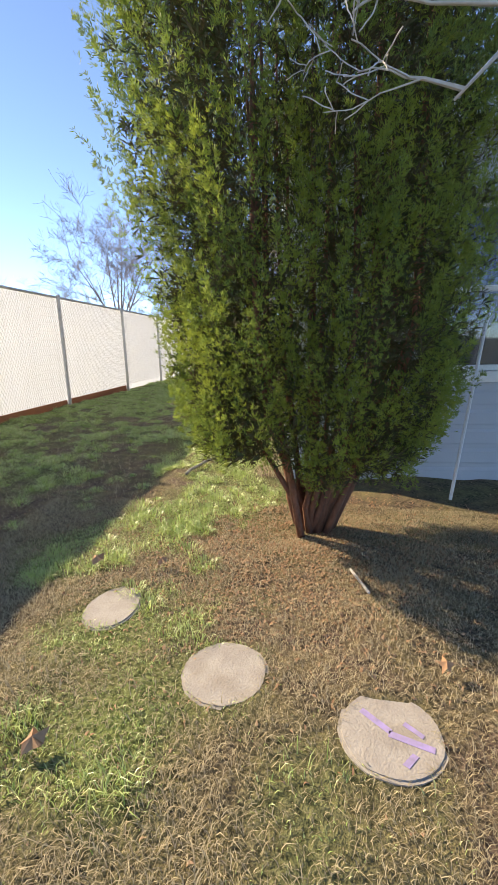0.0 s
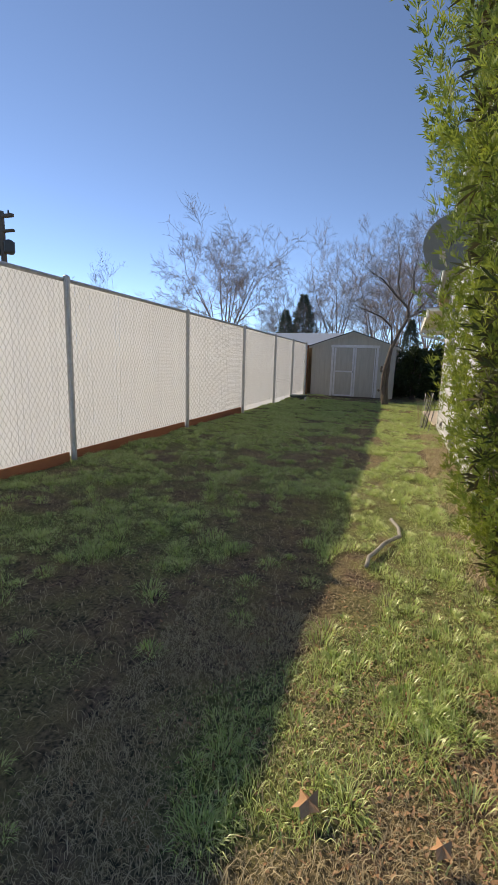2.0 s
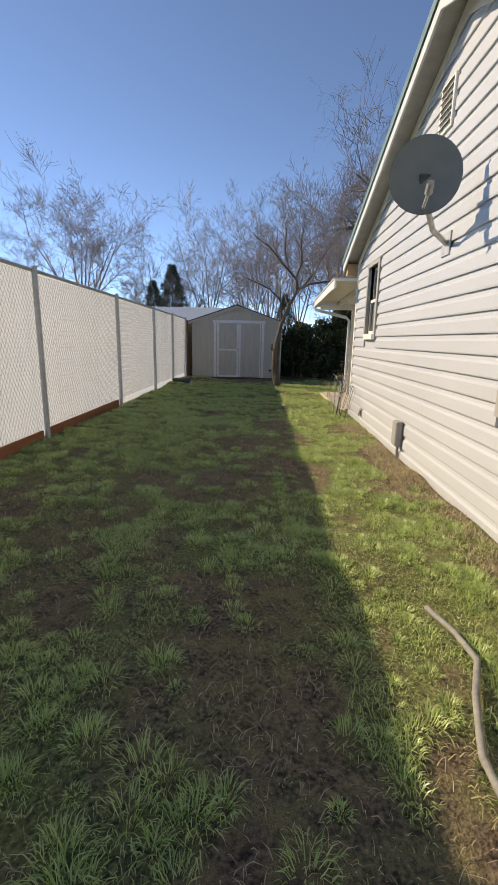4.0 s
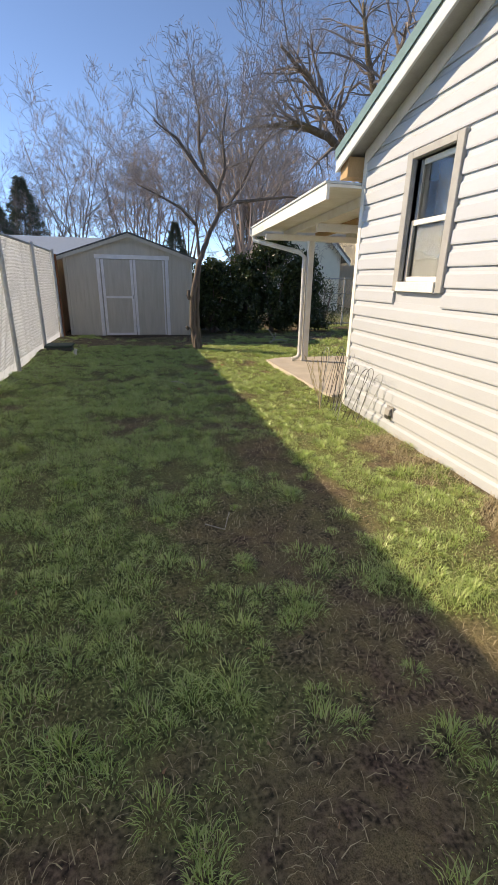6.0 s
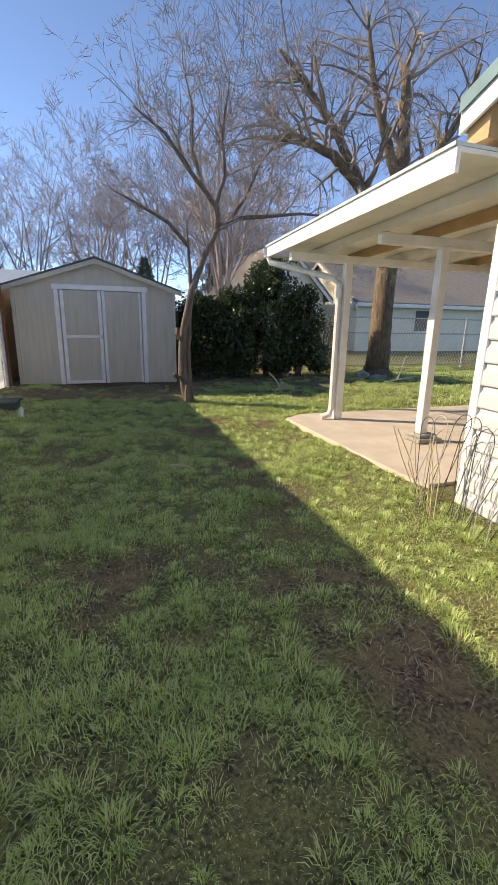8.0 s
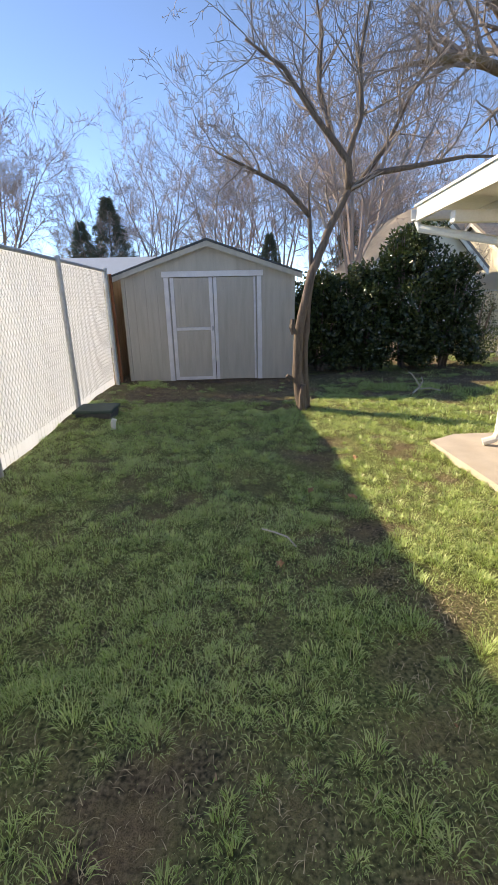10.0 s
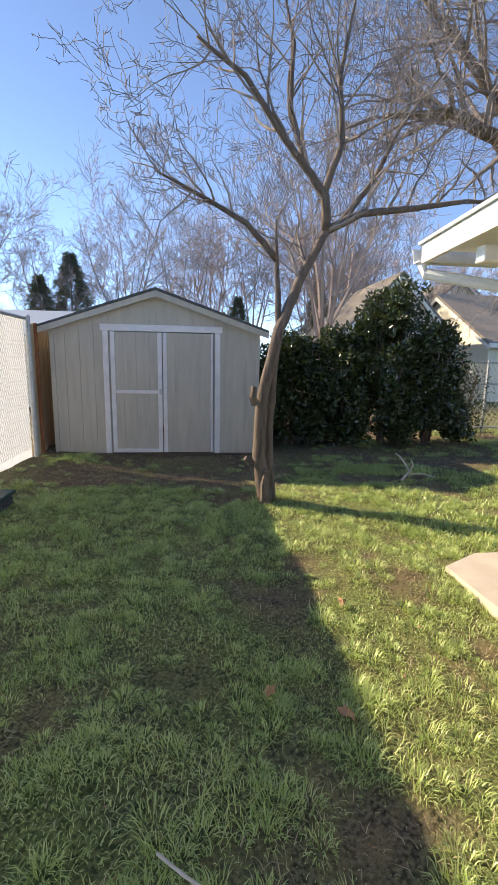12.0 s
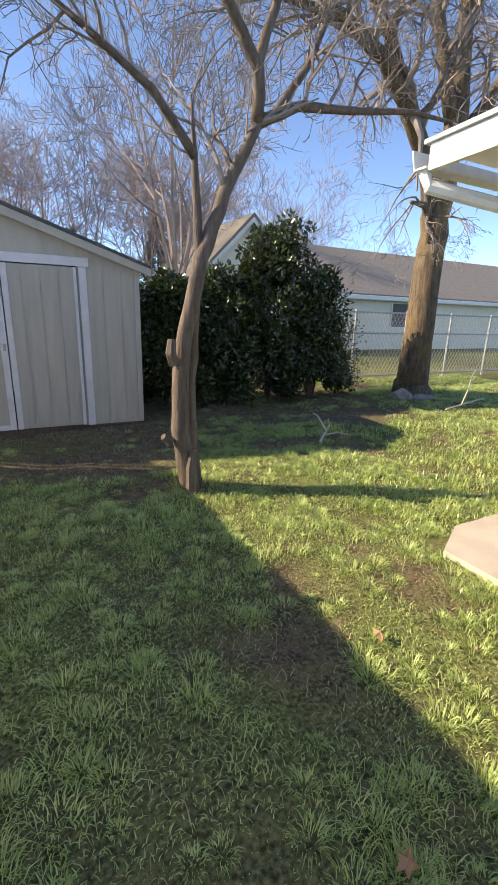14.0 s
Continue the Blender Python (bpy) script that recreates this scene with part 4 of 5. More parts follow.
# inner sprays in the darkened colour, painting shade between the outer plumes
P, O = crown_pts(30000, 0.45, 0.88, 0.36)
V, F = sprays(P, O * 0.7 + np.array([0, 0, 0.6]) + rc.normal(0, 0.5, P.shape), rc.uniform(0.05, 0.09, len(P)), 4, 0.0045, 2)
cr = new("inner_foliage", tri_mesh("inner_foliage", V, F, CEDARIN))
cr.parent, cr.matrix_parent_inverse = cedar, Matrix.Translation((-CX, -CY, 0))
rs = random.Random(4)
for i in range(22):
    a = rs.uniform(0, 2 * math.pi)
    q = rs.uniform(0.0, 0.13)
    lean = rs.uniform(0.25, 0.62)
    p0 = Vector((CX + math.cos(a) * q, CY + math.sin(a) * q, -0.05))
    pts = [p0]
    for zz in (0.15, 0.4, 0.75, 1.2, 2.0, 2.9):
        s = q + lean * min(zz, 1.0) * 0.9
        pts.append(Vector((CX + math.cos(a) * s + rs.gauss(0, 0.015), CY + math.sin(a) * s * 0.9 + rs.gauss(0, 0.015), zz)))
    child("stem", Geo().tube(pts, [0.026, 0.02, 0.017, 0.015, 0.012, 0.01, 0.005], 6), REDSTEM, cedar, smooth=True)


# ---- broadleaf hedge ----
def leaf_cloud(n, centres, seed, size, zmin=0.05):
    r = np.random.default_rng(seed)
    c = centres[r.integers(0, len(centres), n)]
    d = r.normal(size=(n, 3))
    d /= np.linalg.norm(d, axis=1, keepdims=True)
    P = c[:, :3] + d * c[:, 3:6] * (r.random(n) ** 0.3)[:, None]
    P[:, 2] = np.maximum(P[:, 2], zmin + r.random(n) * 0.2)
    A = d * 0.6 + r.normal(0, 0.6, (n, 3))
    A /= np.linalg.norm(A, axis=1, keepdims=True)
    B = np.cross(A, r.normal(size=(n, 3)))
    B /= np.linalg.norm(B, axis=1, keepdims=True)
    C = np.cross(A, B)
    L = (size * r.uniform(0.7, 1.3, n))[:, None]
    V = np.stack([P, P + A * L * 0.5 + B * L * 0.24 + C * L * 0.08, P + A * L - C * L * 0.06, P + A * L * 0.5 - B * L * 0.24 + C * L * 0.08], 1).reshape(-1, 3)
    b = np.arange(n) * 4
    return V, np.concatenate([np.stack([b, b + 1, b + 2], 1), np.stack([b, b + 2, b + 3], 1)])


def shrub(name, at, rx, ry, h, n, seed, label, material=LEAF, size=0.085, clumps=64):
    r = np.random.default_rng(seed)
    t = thing(name, (at[0], at[1], 0), label, "shrub")
    k = clumps
    a, q, u = r.uniform(0, 2 * np.pi, k), np.sqrt(r.random(k)), r.random(k)
    zz = 0.04 * h + u * h * 0.88
    sh = np.where(u > 0.6, 1 - (u - 0.6) * 1.5, 1.0)
    cen = np.stack([at[0] + np.cos(a) * q * rx * sh, at[1] + np.sin(a) * q * ry * sh, zz, *(r.uniform(0.12, 0.36, (3, k)))], 1)
    V, F = leaf_cloud(n, cen, seed + 1, size)
    o = new("foliage", tri_mesh("foliage", V, F, material))
    o.parent, o.matrix_parent_inverse = t, Matrix.Translation((-at[0], -at[1], 0))
    rr = random.Random(seed)
    for i in range(7):
        b = rr.uniform(0, 6.28)
        child("stem", Geo().tube([(at[0] + rr.uniform(-.1, .1), at[1] + rr.uniform(-.1, .1), -0.05), (at[0] + math.cos(b) * rx * .3, at[1] + math.sin(b) * ry * .3, h * .4), (at[0] + math.cos(b) * rx * .6, at[1] + math.sin(b) * ry * .6, h * .85)], [0.03, 0.02, 0.006], 5), BARK, t)
    return t


HL = "dense dark glossy-leaved evergreen shrub in the back hedge"
shrub("evergreen_shrub", (0.75, 14.0), 0.65, 0.5, 1.9, 15000, 31, HL)
shrub("evergreen_shrub", (1.6, 14.0), 0.65, 0.5, 2.0, 15000, 32, HL)
shrub("evergreen_shrub", (2.55, 14.0), 0.75, 0.55, 2.95, 17000, 33, "tall glossy-leaved evergreen shrub with loose upright shoots", clumps=80)
shrub("evergreen_shrub", (3.4, 14.1), 0.65, 0.5, 2.2, 12000, 34, HL)
shrub("twiggy_shrub", (4.3, 14.5), 0.5, 0.4, 1.5, 2600, 35, "thin brownish shrub beside the wire fence", size=0.05)
shrub("evergreen_shrub", (0.3, 14.9), 0.5, 0.5, 1.8, 4000, 36, HL)

# ---- yard things ----
ub = thing("irrigation_box", (-2.75, 10.3, 0), "dark green plastic utility box in the grass by the fence", "utility box")
child("body", Geo().prism([(-3.10, -0.02), (-2.60, -0.02), (-2.64, 0.14), (-3.06, 0.14)], "y", 10.1, 10.5), DARKMETAL, ub)
child("lid", Geo().box(-3.10, -2.60, 10.08, 10.52, 0.14, 0.18, 0.012), GREENBOX, ub, "dark green lid")
wp = thing("white_pipe_stub", (-2.5, 9.7, 0), "short white plastic pipe stub in the lawn", "pipe")
child("pipe", Geo().tube([(-2.5, 9.7, -0.05), (-2.5, 9.7, 0.12), (-2.48, 9.7, 0.17)], 0.03, 8), WHITEPL, wp)

hose = thing("garden_hose", (0.3, -1.3, 0), "grey garden hose lying in the grass", "hose")
hp = [(0.36, -0.35), (0.42, -0.55), (0.43, -0.75), (0.33, -0.95), (0.24, -1.2), (0.235, -1.4)]
fine = []
for (a, b), (c, d) in zip(hp, hp[1:]):
    fine += [(a + (c - a) * s / 4, b + (d - b) * s / 4) for s in range(4)]
child("tube", Geo().tube([(x, y, float(ground_z(x, y)) + 0.03) for x, y in fine], 0.014, 8), HOSE, hose, smooth=True)


def paver(x, y, rx, ry, seed, label):
    rnd = random.Random(seed)
    n = 26
    poly = [(x + math.cos(2 * math.pi * i / n) * rx * rnd.uniform(0.975, 1.015), y + math.sin(2 * math.pi * i / n) * ry * rnd.uniform(0.975, 1.015)) for i in range(n)]
    z0 = max(float(ground_z(x + i * rx * 0.2, y + j * ry * 0.2)) for i in range(-5, 6) for j in range(-5, 6)) - 0.015
    g = Geo()
    g.prism(poly, "z", z0 - 0.05, z0 + 0.008)
    inner = [(x + (px - x) * 0.93, y + (py - y) * 0.93) for px, py in poly]
    g.prism(inner, "z", z0, z0 + 0.012)
    t = tagged(part("stepping_stone", g, STONE), label, "stepping stone", "stepping stones")
    return t, z0 + 0.0125


paver(1.0, -3.70, 0.155, 0.16, 1, "round weathered concrete stepping stone in dry grass")
paver(0.43, -3.34, 0.12, 0.17, 2, "round weathered concrete stepping stone in dry grass")
st, sz = paver(1.53, -3.89, 0.155, 0.16, 3, "round concrete stepping stone with purple paint marks")
for a, b, c, d, w in ((1.45, -3.82, 1.53, -3.89, 0.013), (1.52, -3.9, 1.64, -3.94, 0.014), (1.55, -4.0, 1.58, -3.96, 0.012), (1.57, -3.86, 1.62, -3.9, 0.01)):
    dv2 = Vector((c - a, d - b, 0)).normalized()
    pv = Vector((-dv2.y, dv2.x, 0)) * w
    q = [Vector((a, b, 0)) + pv, Vector((a, b, 0)) - pv * 0.6, Vector((c, d, 0)) - pv, Vector((c, d, 0)) + pv * 0.5]
    child("paint_mark", Geo().prism([(v.x, v.y) for v in q], "z", sz, sz + 0.001), PURPLE, st, "purple paint")

pole = thing("plastic_stake", (2.32, -1.84, 0), "thin white crook-topped stake leaning by the wall", "stake")
child("rod", Geo().tube([(2.32, -1.84, -0.02), (2.42, -1.76, 0.6), (2.52, -1.68, 1.22), (2.54, -1.67, 1.27), (2.51, -1.67, 1.28)], 0.012, 6), WHITEPL, pole)

# fallen branch in the lawn
tw = thing("fallen_branch", (1.75, 11.4, 0), "pale forked broken branch standing in the lawn", "branch")
for pts, r in (([(1.70, 11.35, 0.0), (1.82, 11.4, 0.1), (1.76, 11.42, 0.2), (1.68, 11.42, 0.3), (1.62, 11.42, 0.33)], 0.016), ([(1.82, 11.4, 0.1), (1.86, 11.4, 0.18), (1.83, 11.4, 0.25)], 0.011), ([(1.78, 11.4, 0.06), (2.0, 11.4, 0.07), (2.15, 11.38, 0.03)], 0.012)):
    child("stick", Geo().tube(pts, [r * (1 - 0.12 * i) for i in range(len(pts))], 6), TWIGW, tw)
tw2 = thing("fallen_branch", (5.2, 12.2, 0), "pale thin branch leaning in the lawn", "branch")
for pts, r in (([(4.7, 12.1, 0.02), (5.1, 12.1, 0.08), (5.7, 12.2, 0.12)], 0.014), ([(5.05, 12.1, 0.07), (5.15, 12.1, 0.3), (5.2, 12.1, 0.55), (5.25, 12.1, 0.62)], 0.012)):
    child("stick", Geo().tube(pts, r, 6), TWIGW, tw2)
for (pts, r) in (([(-0.93, 7.25, 0.05), (-0.85, 7.18, 0.06), (-0.78, 7.14, 0.05), (-0.74, 7.02, 0.05)], 0.005), ([(-1.0, 3.3, 0.05), (-0.9, 3.2, 0.06), (-0.85, 3.32, 0.1)], 0.003), ([(1.5, -3.0, 0.03), (1.56, -3.2, 0.03)], 0.007)):
    k = thing("twig", pts[0], "pale fallen twig lying in the grass", "twig", "fallen twigs")
    child("stick", Geo().tube(pts, r, 5), TWIGW, k)


def boulder(x, y, rx, ry, h, seed):
    bm = bmesh.new()
    bmesh.ops.create_icosphere(bm, subdivisions=3, radius=1)
    for v in bm.verts:
        k = 1 + 0.28 * noise.noise(v.co * 1.6 + Vector((seed, 0, 0))) + 0.1 * noise.noise(v.co * 5)
        v.co = Vector((x + v.co.x * rx * k, y + v.co.y * ry * k, max(-0.05, v.co.z * h * k + h * 0.3)))
    me = bpy.data.meshes.new("rock")
    bm.to_mesh(me)
    bm.free()
    me.materials.append(ROCK)
    return tagged(new("rock", me), "grey garden rock at the foot of the tree", "rock", "rocks by the tree")


boulder(4.75, 13.1, 0.2, 0.14, 0.14, 1)
boulder(5.15, 13.0, 0.26, 0.12, 0.06, 4)

# wire plant supports leaning against the siding
ws = thing("wire_border_fence", (0.95, 5.5, 0), "tangled grey wire garden edging leaning on the wall", "garden edging")
rw = random.Random(8)
for i in range(13):
    y = 5.15 + i * 0.085 + rw.uniform(-0.03, 0.03)
    x = 0.86 + rw.uniform(-0.1, 0.04)
    h = 0.62 + rw.uniform(-0.08, 0.12)
    lx, ly = rw.uniform(0.05, 0.14), rw.uniform(-0.22, 0.08)
    pts = [(x, y - 0.06, -0.03)]
    for s in range(9):
        a = math.pi * s / 8
        k = h - 0.1 + math.sin(a) * 0.1
        pts.append((min(x + lx * k / h, WX - 0.02), y + ly * k / h - math.cos(a) * 0.075, k))
    pts.append((x + 0.02, y + 0.06, -0.03))
    child("wire_hoop", Geo().tube(pts, 0.0032, 5, False), DARKMETAL if i % 3 else GALV, ws)
for k in range(7):
    child("dead_stalk", Geo().tube([(0.72 + k * 0.03, 5.75 + k * 0.07, -0.02), (0.74 + rw.uniform(-.05, .05), 5.75 + k * 0.08, 0.3), (0.72 + rw.uniform(-.1, .1), 5.78 + k * 0.08, 0.55)], 0.004, 4), STRAW, ws)

# ---- neighbours and distance ----


def far_house(name, x0, x1, y0, y1, eave, ridge, along, wallm, roofm, label, wins=()):
    h = thing(name, ((x0 + x1) / 2, (y0 + y1) / 2, 0), label, "house")
    if along == "x":
        c = (y0 + y1) / 2
        poly, ax, a, b = [(y0, -0.2), (y1, -0.2), (y1, eave), (c, ridge), (y0, eave)], "x", x0, x1
        k = (ridge - eave) / ((y1 - y0) / 2)
        e0, e1 = y0 - 0.4, y1 + 0.4
    else:
        c = (x0 + x1) / 2
        poly, ax, a, b = [(x0, -0.2), (x1, -0.2), (x1, eave), (c, ridge), (x0, eave)], "y", y0, y1
        k = (ridge - eave) / ((x1 - x0) / 2)
        e0, e1 = x0 - 0.4, x1 + 0.4
    child("wall", Geo().prism(poly, ax, a, b), wallm, h)
    ze = eave - k * 0.4
    child("roof", Geo().prism([(e0, ze + 0.08), (c, ridge + 0.08), (e1, ze + 0.08), (e1, ze + 0.2), (c, ridge + 0.22), (e0, ze + 0.2)], ax, a - 0.3, b + 0.3), roofm, h)
    child("fascia", Geo().prism([(e0, ze - 0.1), (c, ridge - 0.1), (e1, ze - 0.1), (e1, ze + 0.078), (c, ridge + 0.078), (e0, ze + 0.078)], ax, a - 0.29, a - 0.24), TRIM, h)
    if along == "x":
        child("gutter", Geo().box(a - 0.3, b + 0.3, e0 - 0.1, e0, ze - 0.04, ze + 0.14, 0.02), TRIM, h)
    for (wx, wy, wz, ww, wh) in wins:
        w = child("window", Geo().box(wx - ww / 2 - 0.08, wx + ww / 2 + 0.08, wy - 0.05, wy, wz - 0.08, wz + wh + 0.08, 0.01), TRIM, h)
        child("pane", Geo().box(wx - ww / 2, wx + ww / 2, wy - 0.065, wy - 0.052, wz, wz + wh), SCREEN, w)
    return h


far_house("neighbour_house", 10.5, 26, 23, 31, 2.35, 4.5, "x", BEIGEWALL, GREYROOF, "cream single-storey house with a grey shingle roof", ((14.5, 23, 1.0, 1.2, 1.0),))
far_house("neighbour_house", 4.6, 8.6, 23, 29, 2.6, 4.6, "y", BEIGEWALL, GREYROOF, "cream gabled house behind the hedge", ((6.6, 23, 1.3, 0.9, 1.1),))
far_house("neighbour_house", 13, 18, 34, 42, 4.6, 6.6, "y", BEIGEWALL, GREYROOF, "two-storey cream house with white trim far behind", ((15.5, 34, 3.2, 1.0, 1.2),))
far_house("neighbour_garage", -9.5, -2.6, 19, 25, 1.9, 2.7, "x", BEIGEWALL, BLUEROOF, "low outbuilding with a pale blue metal roof")

wf = thing("wire_fence", (6, 15.2, 0), "plain chain link fence along the back of the yard", "fence")
for i in range(9):
    child("post", Geo().tube([(3.8 + i * 1.5, 15.2, -0.1), (3.8 + i * 1.5, 15.2, 1.55)], 0.03, 6), GALV, wf)
for zz in (1.5, 1.05, 0.1):
    child("rail", Geo().tube([(3.8, 15.2, zz), (16, 15.2, zz)], 0.02, 6), GALV, wf)
wg = Geo()
for i in range(110):
    x = 3.8 + i * 0.11
    for s in (1, -1):
        wg.tube([(x, 15.2, 0.1), (x + s * 0.85, 15.2, 1.5)], 0.004, 3, False)
child("wire_mesh", wg, WIRE, wf)


def far_tree(name, x, y, h, seed, label, spread=0.5, twig=TWIGFAR, shoots=(4, 4), rise=0.22, sway=0.13, reach=(0.55, 0.82)):
    rnd = random.Random(seed)
    t = thing(name, (x, y, 0), label, "tree")
    tr = Geo()
    hb = h * rnd.uniform(0.14, 0.22)
    tr.tube([(x, y, -0.1), (x + rnd.uniform(-.1, .1) * h * .1, y, hb), (x, y, hb * 1.6)], [h * 0.028, h * 0.022, h * 0.018], 7)
    child("trunk", tr, BARK, t)
    gl = [Geo(), Geo(), Geo()]
    for i in range(8):
        a = i * 2.4 + rnd.uniform(-.4, .4)
        tilt = spread * rnd.uniform(0.5, 1.5)
        branch(gl, (x, y, hb * rnd.uniform(0.8, 1.6)), (math.cos(a) * tilt, math.sin(a) * tilt, 1), h * rnd.uniform(*reach), h * 0.0085, 0, rnd, 0, rise, shoots, sway, 0.54, 4, h * 0.0008, 3)
    m = Geo()
    for q in gl:
        m.add(q.v, q.f)
    child("crown", m, twig, t)
    return t


FT = "bare deciduous tree far behind the fence"
proto = [far_tree("far_bare_tree", -17.4, 39.5, 12.4, 41, FT, 0.6, TWIGFAR, (4, 6), 0.14, 0.15, (0.52, 0.7)), far_tree("far_bare_tree", -4.2, 27.5, 7.0, 42, FT, 0.45), far_tree("far_bare_tree", -1.5, 29, 7.4, 43, FT, 0.4)]
for i, (k, x, y, s) in enumerate(((1, -6.3, 33, 0.85), (1, -7.6, 27, 0.8), (1, 3.3, 21.5, 1.15), (2, -0.2, 33, 1.05), (1, 1.8, 30, 1.05), (0, 5.5, 33, 0.67), (1, 7.5, 36, 1.3), (2, 10, 38, 1.3), (0, -14.5, 45, 0.5), (2, -3.0, 38, 0.8), (1, 13.5, 33, 1.1), (2, 18, 38, 1.1), (0, -26, 45, 0.6), (1, -26, 30, 0.9), (2, 6.6, 30, 1.0))):
    c = copy_thing(proto[k], pose(x, y, 0, 0, 0, 70 * i))
    c.scale = (s, s, s)


def conifer(x, y, h, seed):
    r = np.random.default_rng(seed)
    t = thing("conifer", (x, y, 0), "dark narrow conifer in the distance", "tree", "far conifers")
    child("trunk", Geo().tube([(x, y, -0.1), (x, y, h * 0.95)], [h * 0.02, 0.01], 6), BARK, t)
    n = 3200
    a0 = r.uniform(0, 6.283, n)
    z = h * (0.1 + 0.9 * r.random(n) ** 1.3)
    rad = h * 0.42 * (1 - z / h) * (0.4 + 0.8 * (1 - (z * 8 / h + 0.25 * np.sin(a0 * 3)) % 1.0))
    a = a0
    P = np.stack([x + np.cos(a) * rad * r.random(n) ** .4, y + np.sin(a) * rad * r.random(n) ** .4, z], 1)
    D = np.stack([np.cos(a), np.sin(a), np.full(n, -0.25)], 1)
    V, F = sprays(P, D, np.full(n, h * 0.05), 4, h * 0.003, seed)
    o = new("needles", tri_mesh("needles", V, F, CONIFER))
    o.parent, o.matrix_parent_inverse = t, Matrix.Translation((-x, -y, 0))


conifer(-7.5, 26, 4.7, 51)
conifer(-6.5, 27, 5.8, 52)
conifer(6.3, 34, 6.4, 53)
conifer(0.6, 24.5, 3.9, 54)

UX, UY = -18.4, 13.4
up = thing("utility_pole", (UX, UY, 0), "dark wooden utility pole with transformers", "utility pole")
child("pole", Geo().tube([(UX, UY, -0.1), (UX, UY, 7.9)], [0.16, 0.12], 8), BARK, up)
child("crossarm", Geo().box(UX - 0.7, UX + 0.7, UY - 0.1, UY + 0.1, 7.6, 7.75, 0.02), BARK, up)
child("crossarm", Geo().box(UX - 0.4, UX + 0.7, UY - 0.1, UY + 0.1, 6.95, 7.06, 0.02), BARK, up)
for dx in (-0.38, 0.38):
    child("transformer", Geo().tube([(UX + dx, UY, 5.95), (UX + dx, UY, 6.05), (UX + dx, UY, 6.5), (UX + dx, UY, 6.6)], [0.16, 0.24, 0.24, 0.1], 10), DARKMETAL, up)
for k in range(3):
    child("insulator", Geo().tube([(UX - 0.55 + k * 0.5, UY, 7.75), (UX - 0.55 + k * 0.5, UY, 7.92)], [0.05, 0.03], 6), DARKMETAL, up)


# ---- grass and litter ----
def blades(x, y, h, w, lean, r, heading=None):
    n = len(x)
    z = ground_z(x, y) - 0.004
    a = r.uniform(0, 2 * np.pi, n)
    if heading is not None:
        a = heading - np.pi / 2 + r.normal(0, 0.3, n)
    b = a + np.pi / 2 + r.normal(0, 0.4, n)
    side = np.stack([np.cos(a), np.sin(a), np.zeros(n)], 1) * (w / 2)[:, None]
    out = np.stack([np.cos(b), np.sin(b), np.zeros(n)], 1)
    P = np.stack([x, y, z], 1)
    up_ = np.array([0, 0, 1.0])
    m = P + up_ * (h * 0.6)[:, None] + out * (h * lean * 0.35)[:, None]
    tip = P + up_ * (h * np.clip(1.05 - 0.45 * lean, 0.12, 1))[:, None] + out * (h * lean)[:, None]
    V = np.stack([P - side, P + side, m - side * 0.8, m + side * 0.8, tip], 1).reshape(-1, 3)
    k = np.arange(n) * 5
    F = np.concatenate([np.stack([k, k + 1, k + 3], 1), np.stack([k, k + 3, k + 2], 1), np.stack([k + 2, k + 3, k + 4], 1)])
    return V, F


def blocked(x, y):
    """Where no grass grows: house, slab, shed, stepping stones, cedar foot."""
    b = (x > WX - 0.02) & (y > SY) & (y < NY + 0.05)
    b |= (x > 0.97 + 0.03 * (9 - y)) & (y > NY) & (y < 9.2)
    b |= (x > SX0) & (x < SX1) & (y > SYF - 0.02) & (y < SYB)
    b |= x < FX + 0.03
    for cx, cy, r0 in ((1.0, -3.70, 0.14), (0.43, -3.34, 0.13), (1.53, -3.89, 0.14), (CX, CY, 0.12)):
        b |= (x - cx) ** 2 + (y - cy) ** 2 < r0 * r0
    return b


def scatter(n, x0, x1, y0, y1, r):
    x, y = r.uniform(x0, x1, n), r.uniform(y0, y1, n)
    k = ~blocked(x, y)
    return x[k], y[k]


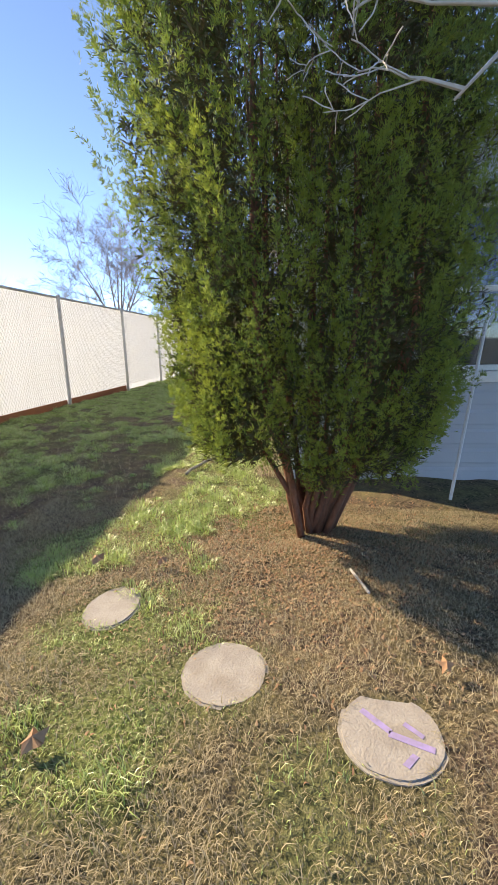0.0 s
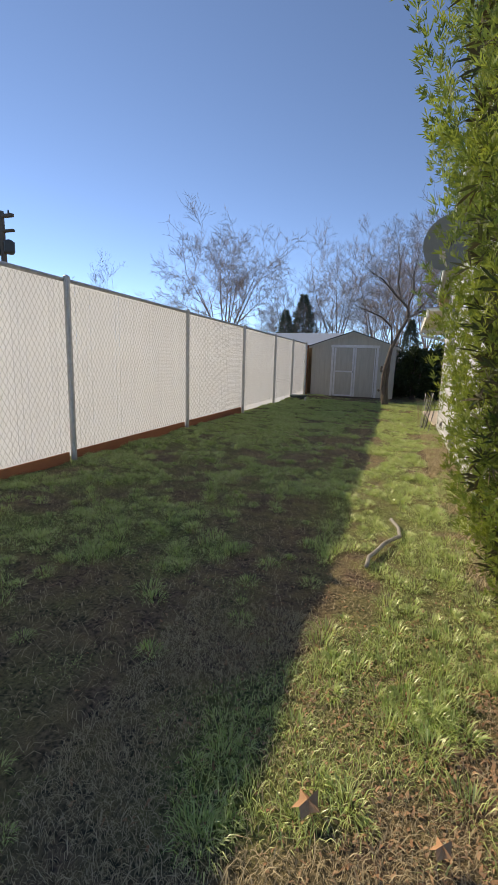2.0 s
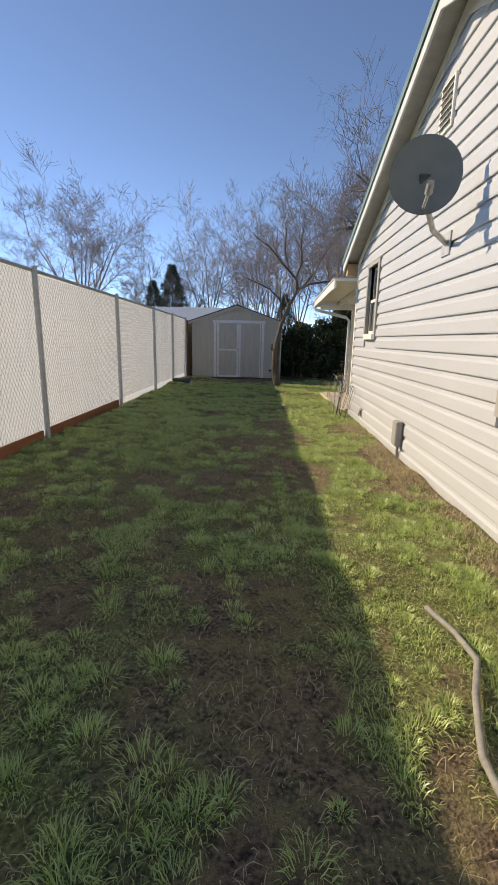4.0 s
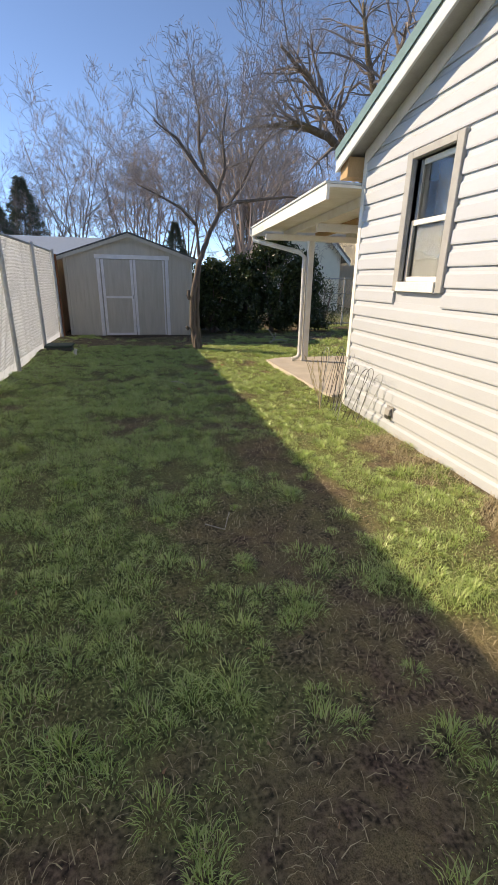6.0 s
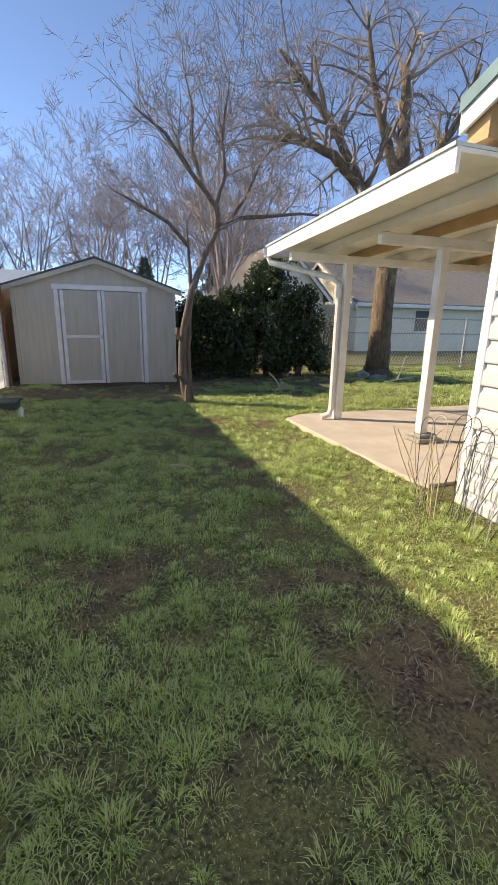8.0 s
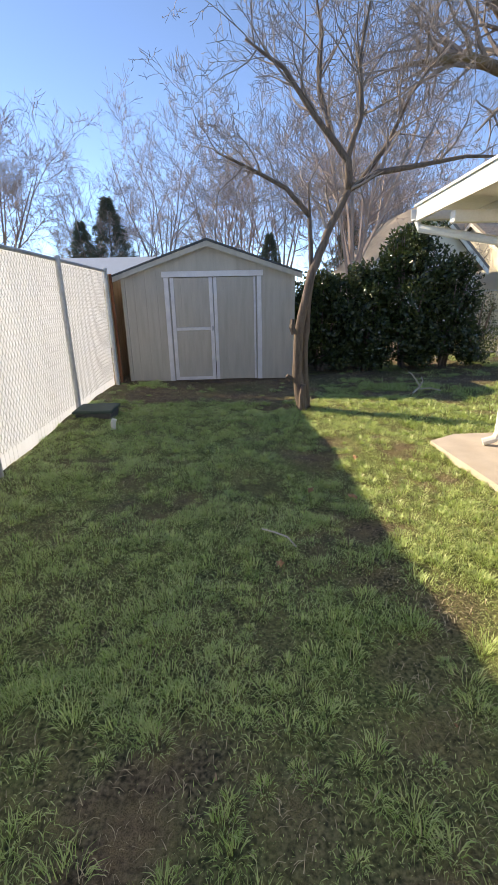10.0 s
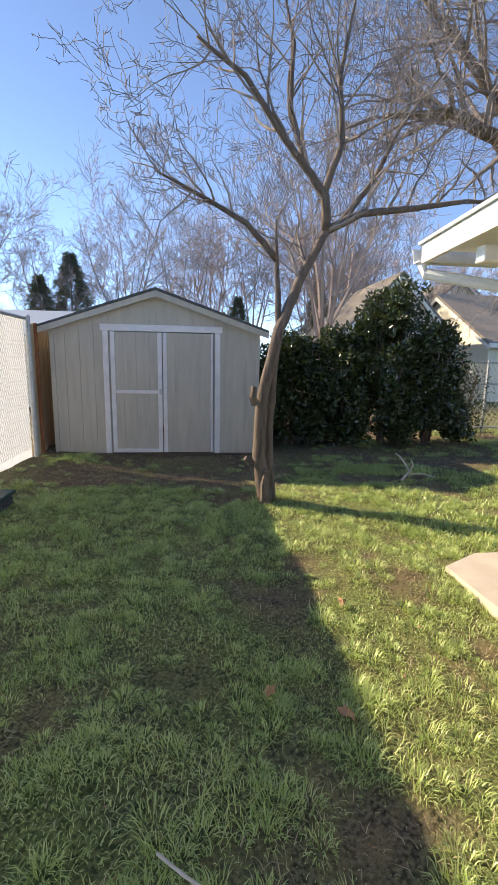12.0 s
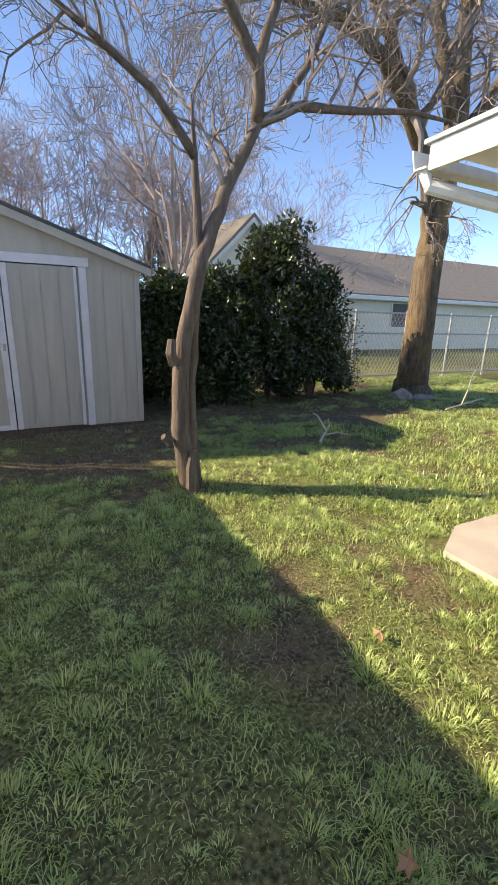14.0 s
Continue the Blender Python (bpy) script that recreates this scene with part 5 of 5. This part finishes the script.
def grow(name, material, label, specs, seed, tufts=()):
    r = np.random.default_rng(seed)
    Vs, Fs, o = [], [], 0
    for (n, x0, x1, y0, y1, h0, h1, w, lean0, lean1, living) in specs:
        x, y = scatter(n, x0, x1, y0, y1, r)
        gam = green_amount(x, y)
        if living:
            k = r.random(len(x)) < gam ** 1.2
        else:
            k = r.random(len(x)) < np.clip(1.05 - gam * 0.8, 0, 1) * (0.25 + 0.9 * field(x, y, 2.2, 30))
        x, y, gam = x[k], y[k], gam[k]
        clump = field(x, y, 4.5, 22)
        if living:
            h = r.uniform(h0, h1, len(x)) * (0.25 + 1.9 * (clump * gam) ** 1.6)
        else:
            h = r.uniform(h0, h1, len(x))
        V, F = blades(x, y, h, w * r.uniform(0.6, 1.3, len(x)), r.uniform(lean0, lean1, len(x)), r)
        Vs.append(V)
        Fs.append(F + o)
        o += len(V)
    for (n, x0, x1, y0, y1, size) in tufts:
        cx, cy = scatter(n, x0, x1, y0, y1, r)
        k = r.random(len(cx)) < green_amount(cx, cy) * 0.85 + 0.05 * (cy > -2.6)
        cx, cy = cx[k], cy[k]
        m = 72
        s = np.repeat(size * r.uniform(0.45, 1.35, len(cx)), m)
        q, a = np.sqrt(r.random(len(s))), r.uniform(0, 2 * np.pi, len(s))
        x, y = np.repeat(cx, m) + np.cos(a) * q * s * 0.75, np.repeat(cy, m) + np.sin(a) * q * s * 0.75
        V, F = blades(x, y, s * (1.05 - 0.55 * q) * r.uniform(0.6, 1.0, len(s)), 0.0038 * r.uniform(0.6, 1.3, len(s)), 0.25 + q * r.uniform(0.7, 1.5, len(s)), r, a)
        Vs.append(V)
        Fs.append(F + o)
        o += len(V)
    return tagged(new(name, tri_mesh(name, np.concatenate(Vs), np.concatenate(Fs), material)), label, "grass", kind="stuff")


grow("grass", GRASS, "patchy green lawn grass in clumps", [
    (210000, -3.2, 1.1, -4.2, 6.2, 0.018, 0.042, 0.0034, 0.4, 1.6, True),
    (150000, -3.2, 2.2, 6.2, 13.0, 0.018, 0.042, 0.0038, 0.4, 1.6, True),
    (60000, 1.0, 9.0, 9.2, 15.5, 0.04, 0.08, 0.0085, 0.3, 1.3, True),
    (45000, -3.2, 3.6, -6.5, -2.2, 0.02, 0.05, 0.0034, 0.2, 1.2, True),
], 61, [(2900, -3.2, 1.05, -3.4, 6.2, 0.078), (2300, -3.2, 2.0, 6.2, 12.8, 0.078), (700, 1.0, 8.0, 9.2, 14.5, 0.09)])
grow("dry_grass", STRAW, "dry straw-coloured dead grass", [
    (60000, -3.2, 1.1, -4.5, 6.2, 0.015, 0.05, 0.003, 0.9, 1.9, False),
    (30000, -3.2, 2.2, 6.2, 13.0, 0.015, 0.05, 0.0035, 0.9, 1.9, False),
    (210000, -0.6, 3.2, -5.0, -2.0, 0.012, 0.036, 0.0019, 0.6, 1.9, False),
    (12000, 0.75, 1.07, -1.4, 5.2, 0.03, 0.09, 0.0035, 0.4, 1.5, False),
    (16000, 1.0, 9.0, 9.2, 15.5, 0.02, 0.06, 0.005, 0.8, 1.9, False),
], 62)
# dead leaf litter round the cedar
rl = np.random.default_rng(63)
x = np.concatenate([rl.normal(1.2, 0.6, 9000), rl.uniform(-3, 1, 700), rl.uniform(-3, 5, 700)])
y = np.concatenate([rl.normal(-2.65, 0.45, 9000), rl.uniform(-4.5, 6, 700), rl.uniform(6, 13, 700)])
k = ~blocked(x, y)
V, F = blades(x[k], y[k], rl.uniform(0.01, 0.024, k.sum()), rl.uniform(0.005, 0.013, k.sum()), rl.uniform(1.0, 2.0, k.sum()), rl)
tagged(new("leaf_litter", tri_mesh("leaf_litter", V, F, LITTER)), "reddish brown dead leaf litter", "leaf litter", kind="stuff")


def dead_leaf(x, y, s, rz):
    bm = bmesh.new()
    n = 11
    out = [bm.verts.new((math.cos(2 * math.pi * i / n) * s * (1.0 if i % 2 else 0.6), math.sin(2 * math.pi * i / n) * s * (0.8 if i % 2 else 0.45), 0.012 * math.sin(i * 2.3))) for i in range(n)]
    c = bm.verts.new((0, 0, 0.02))
    for i in range(n):
        bm.faces.new((c, out[i], out[(i + 1) % n]))
    me = bpy.data.meshes.new("dead_leaf")
    bm.to_mesh(me)
    bm.free()
    me.materials.append(LITTER)
    o = new("dead_leaf", me)
    o.matrix_world = pose(x, y, float(ground_z(x, y)) + 0.045, 8, -10, rz)
    tagged(o, "curled brown dead leaf on the grass", "leaf", "fallen leaves")


for x, y, s, a in ((0.52, -4.06, 0.05, 20), (-0.85, 6.9, 0.035, 50), (-0.2, 7.75, 0.05, 140), (-0.5, 7.9, 0.04, 10), (0.05, 8.6, 0.04, 80), (0.2, -3.0, 0.05, 33), (1.75, -3.65, 0.035, 70), (0.55, -3.0, 0.035, 15)):
    dead_leaf(x, y, s, a)
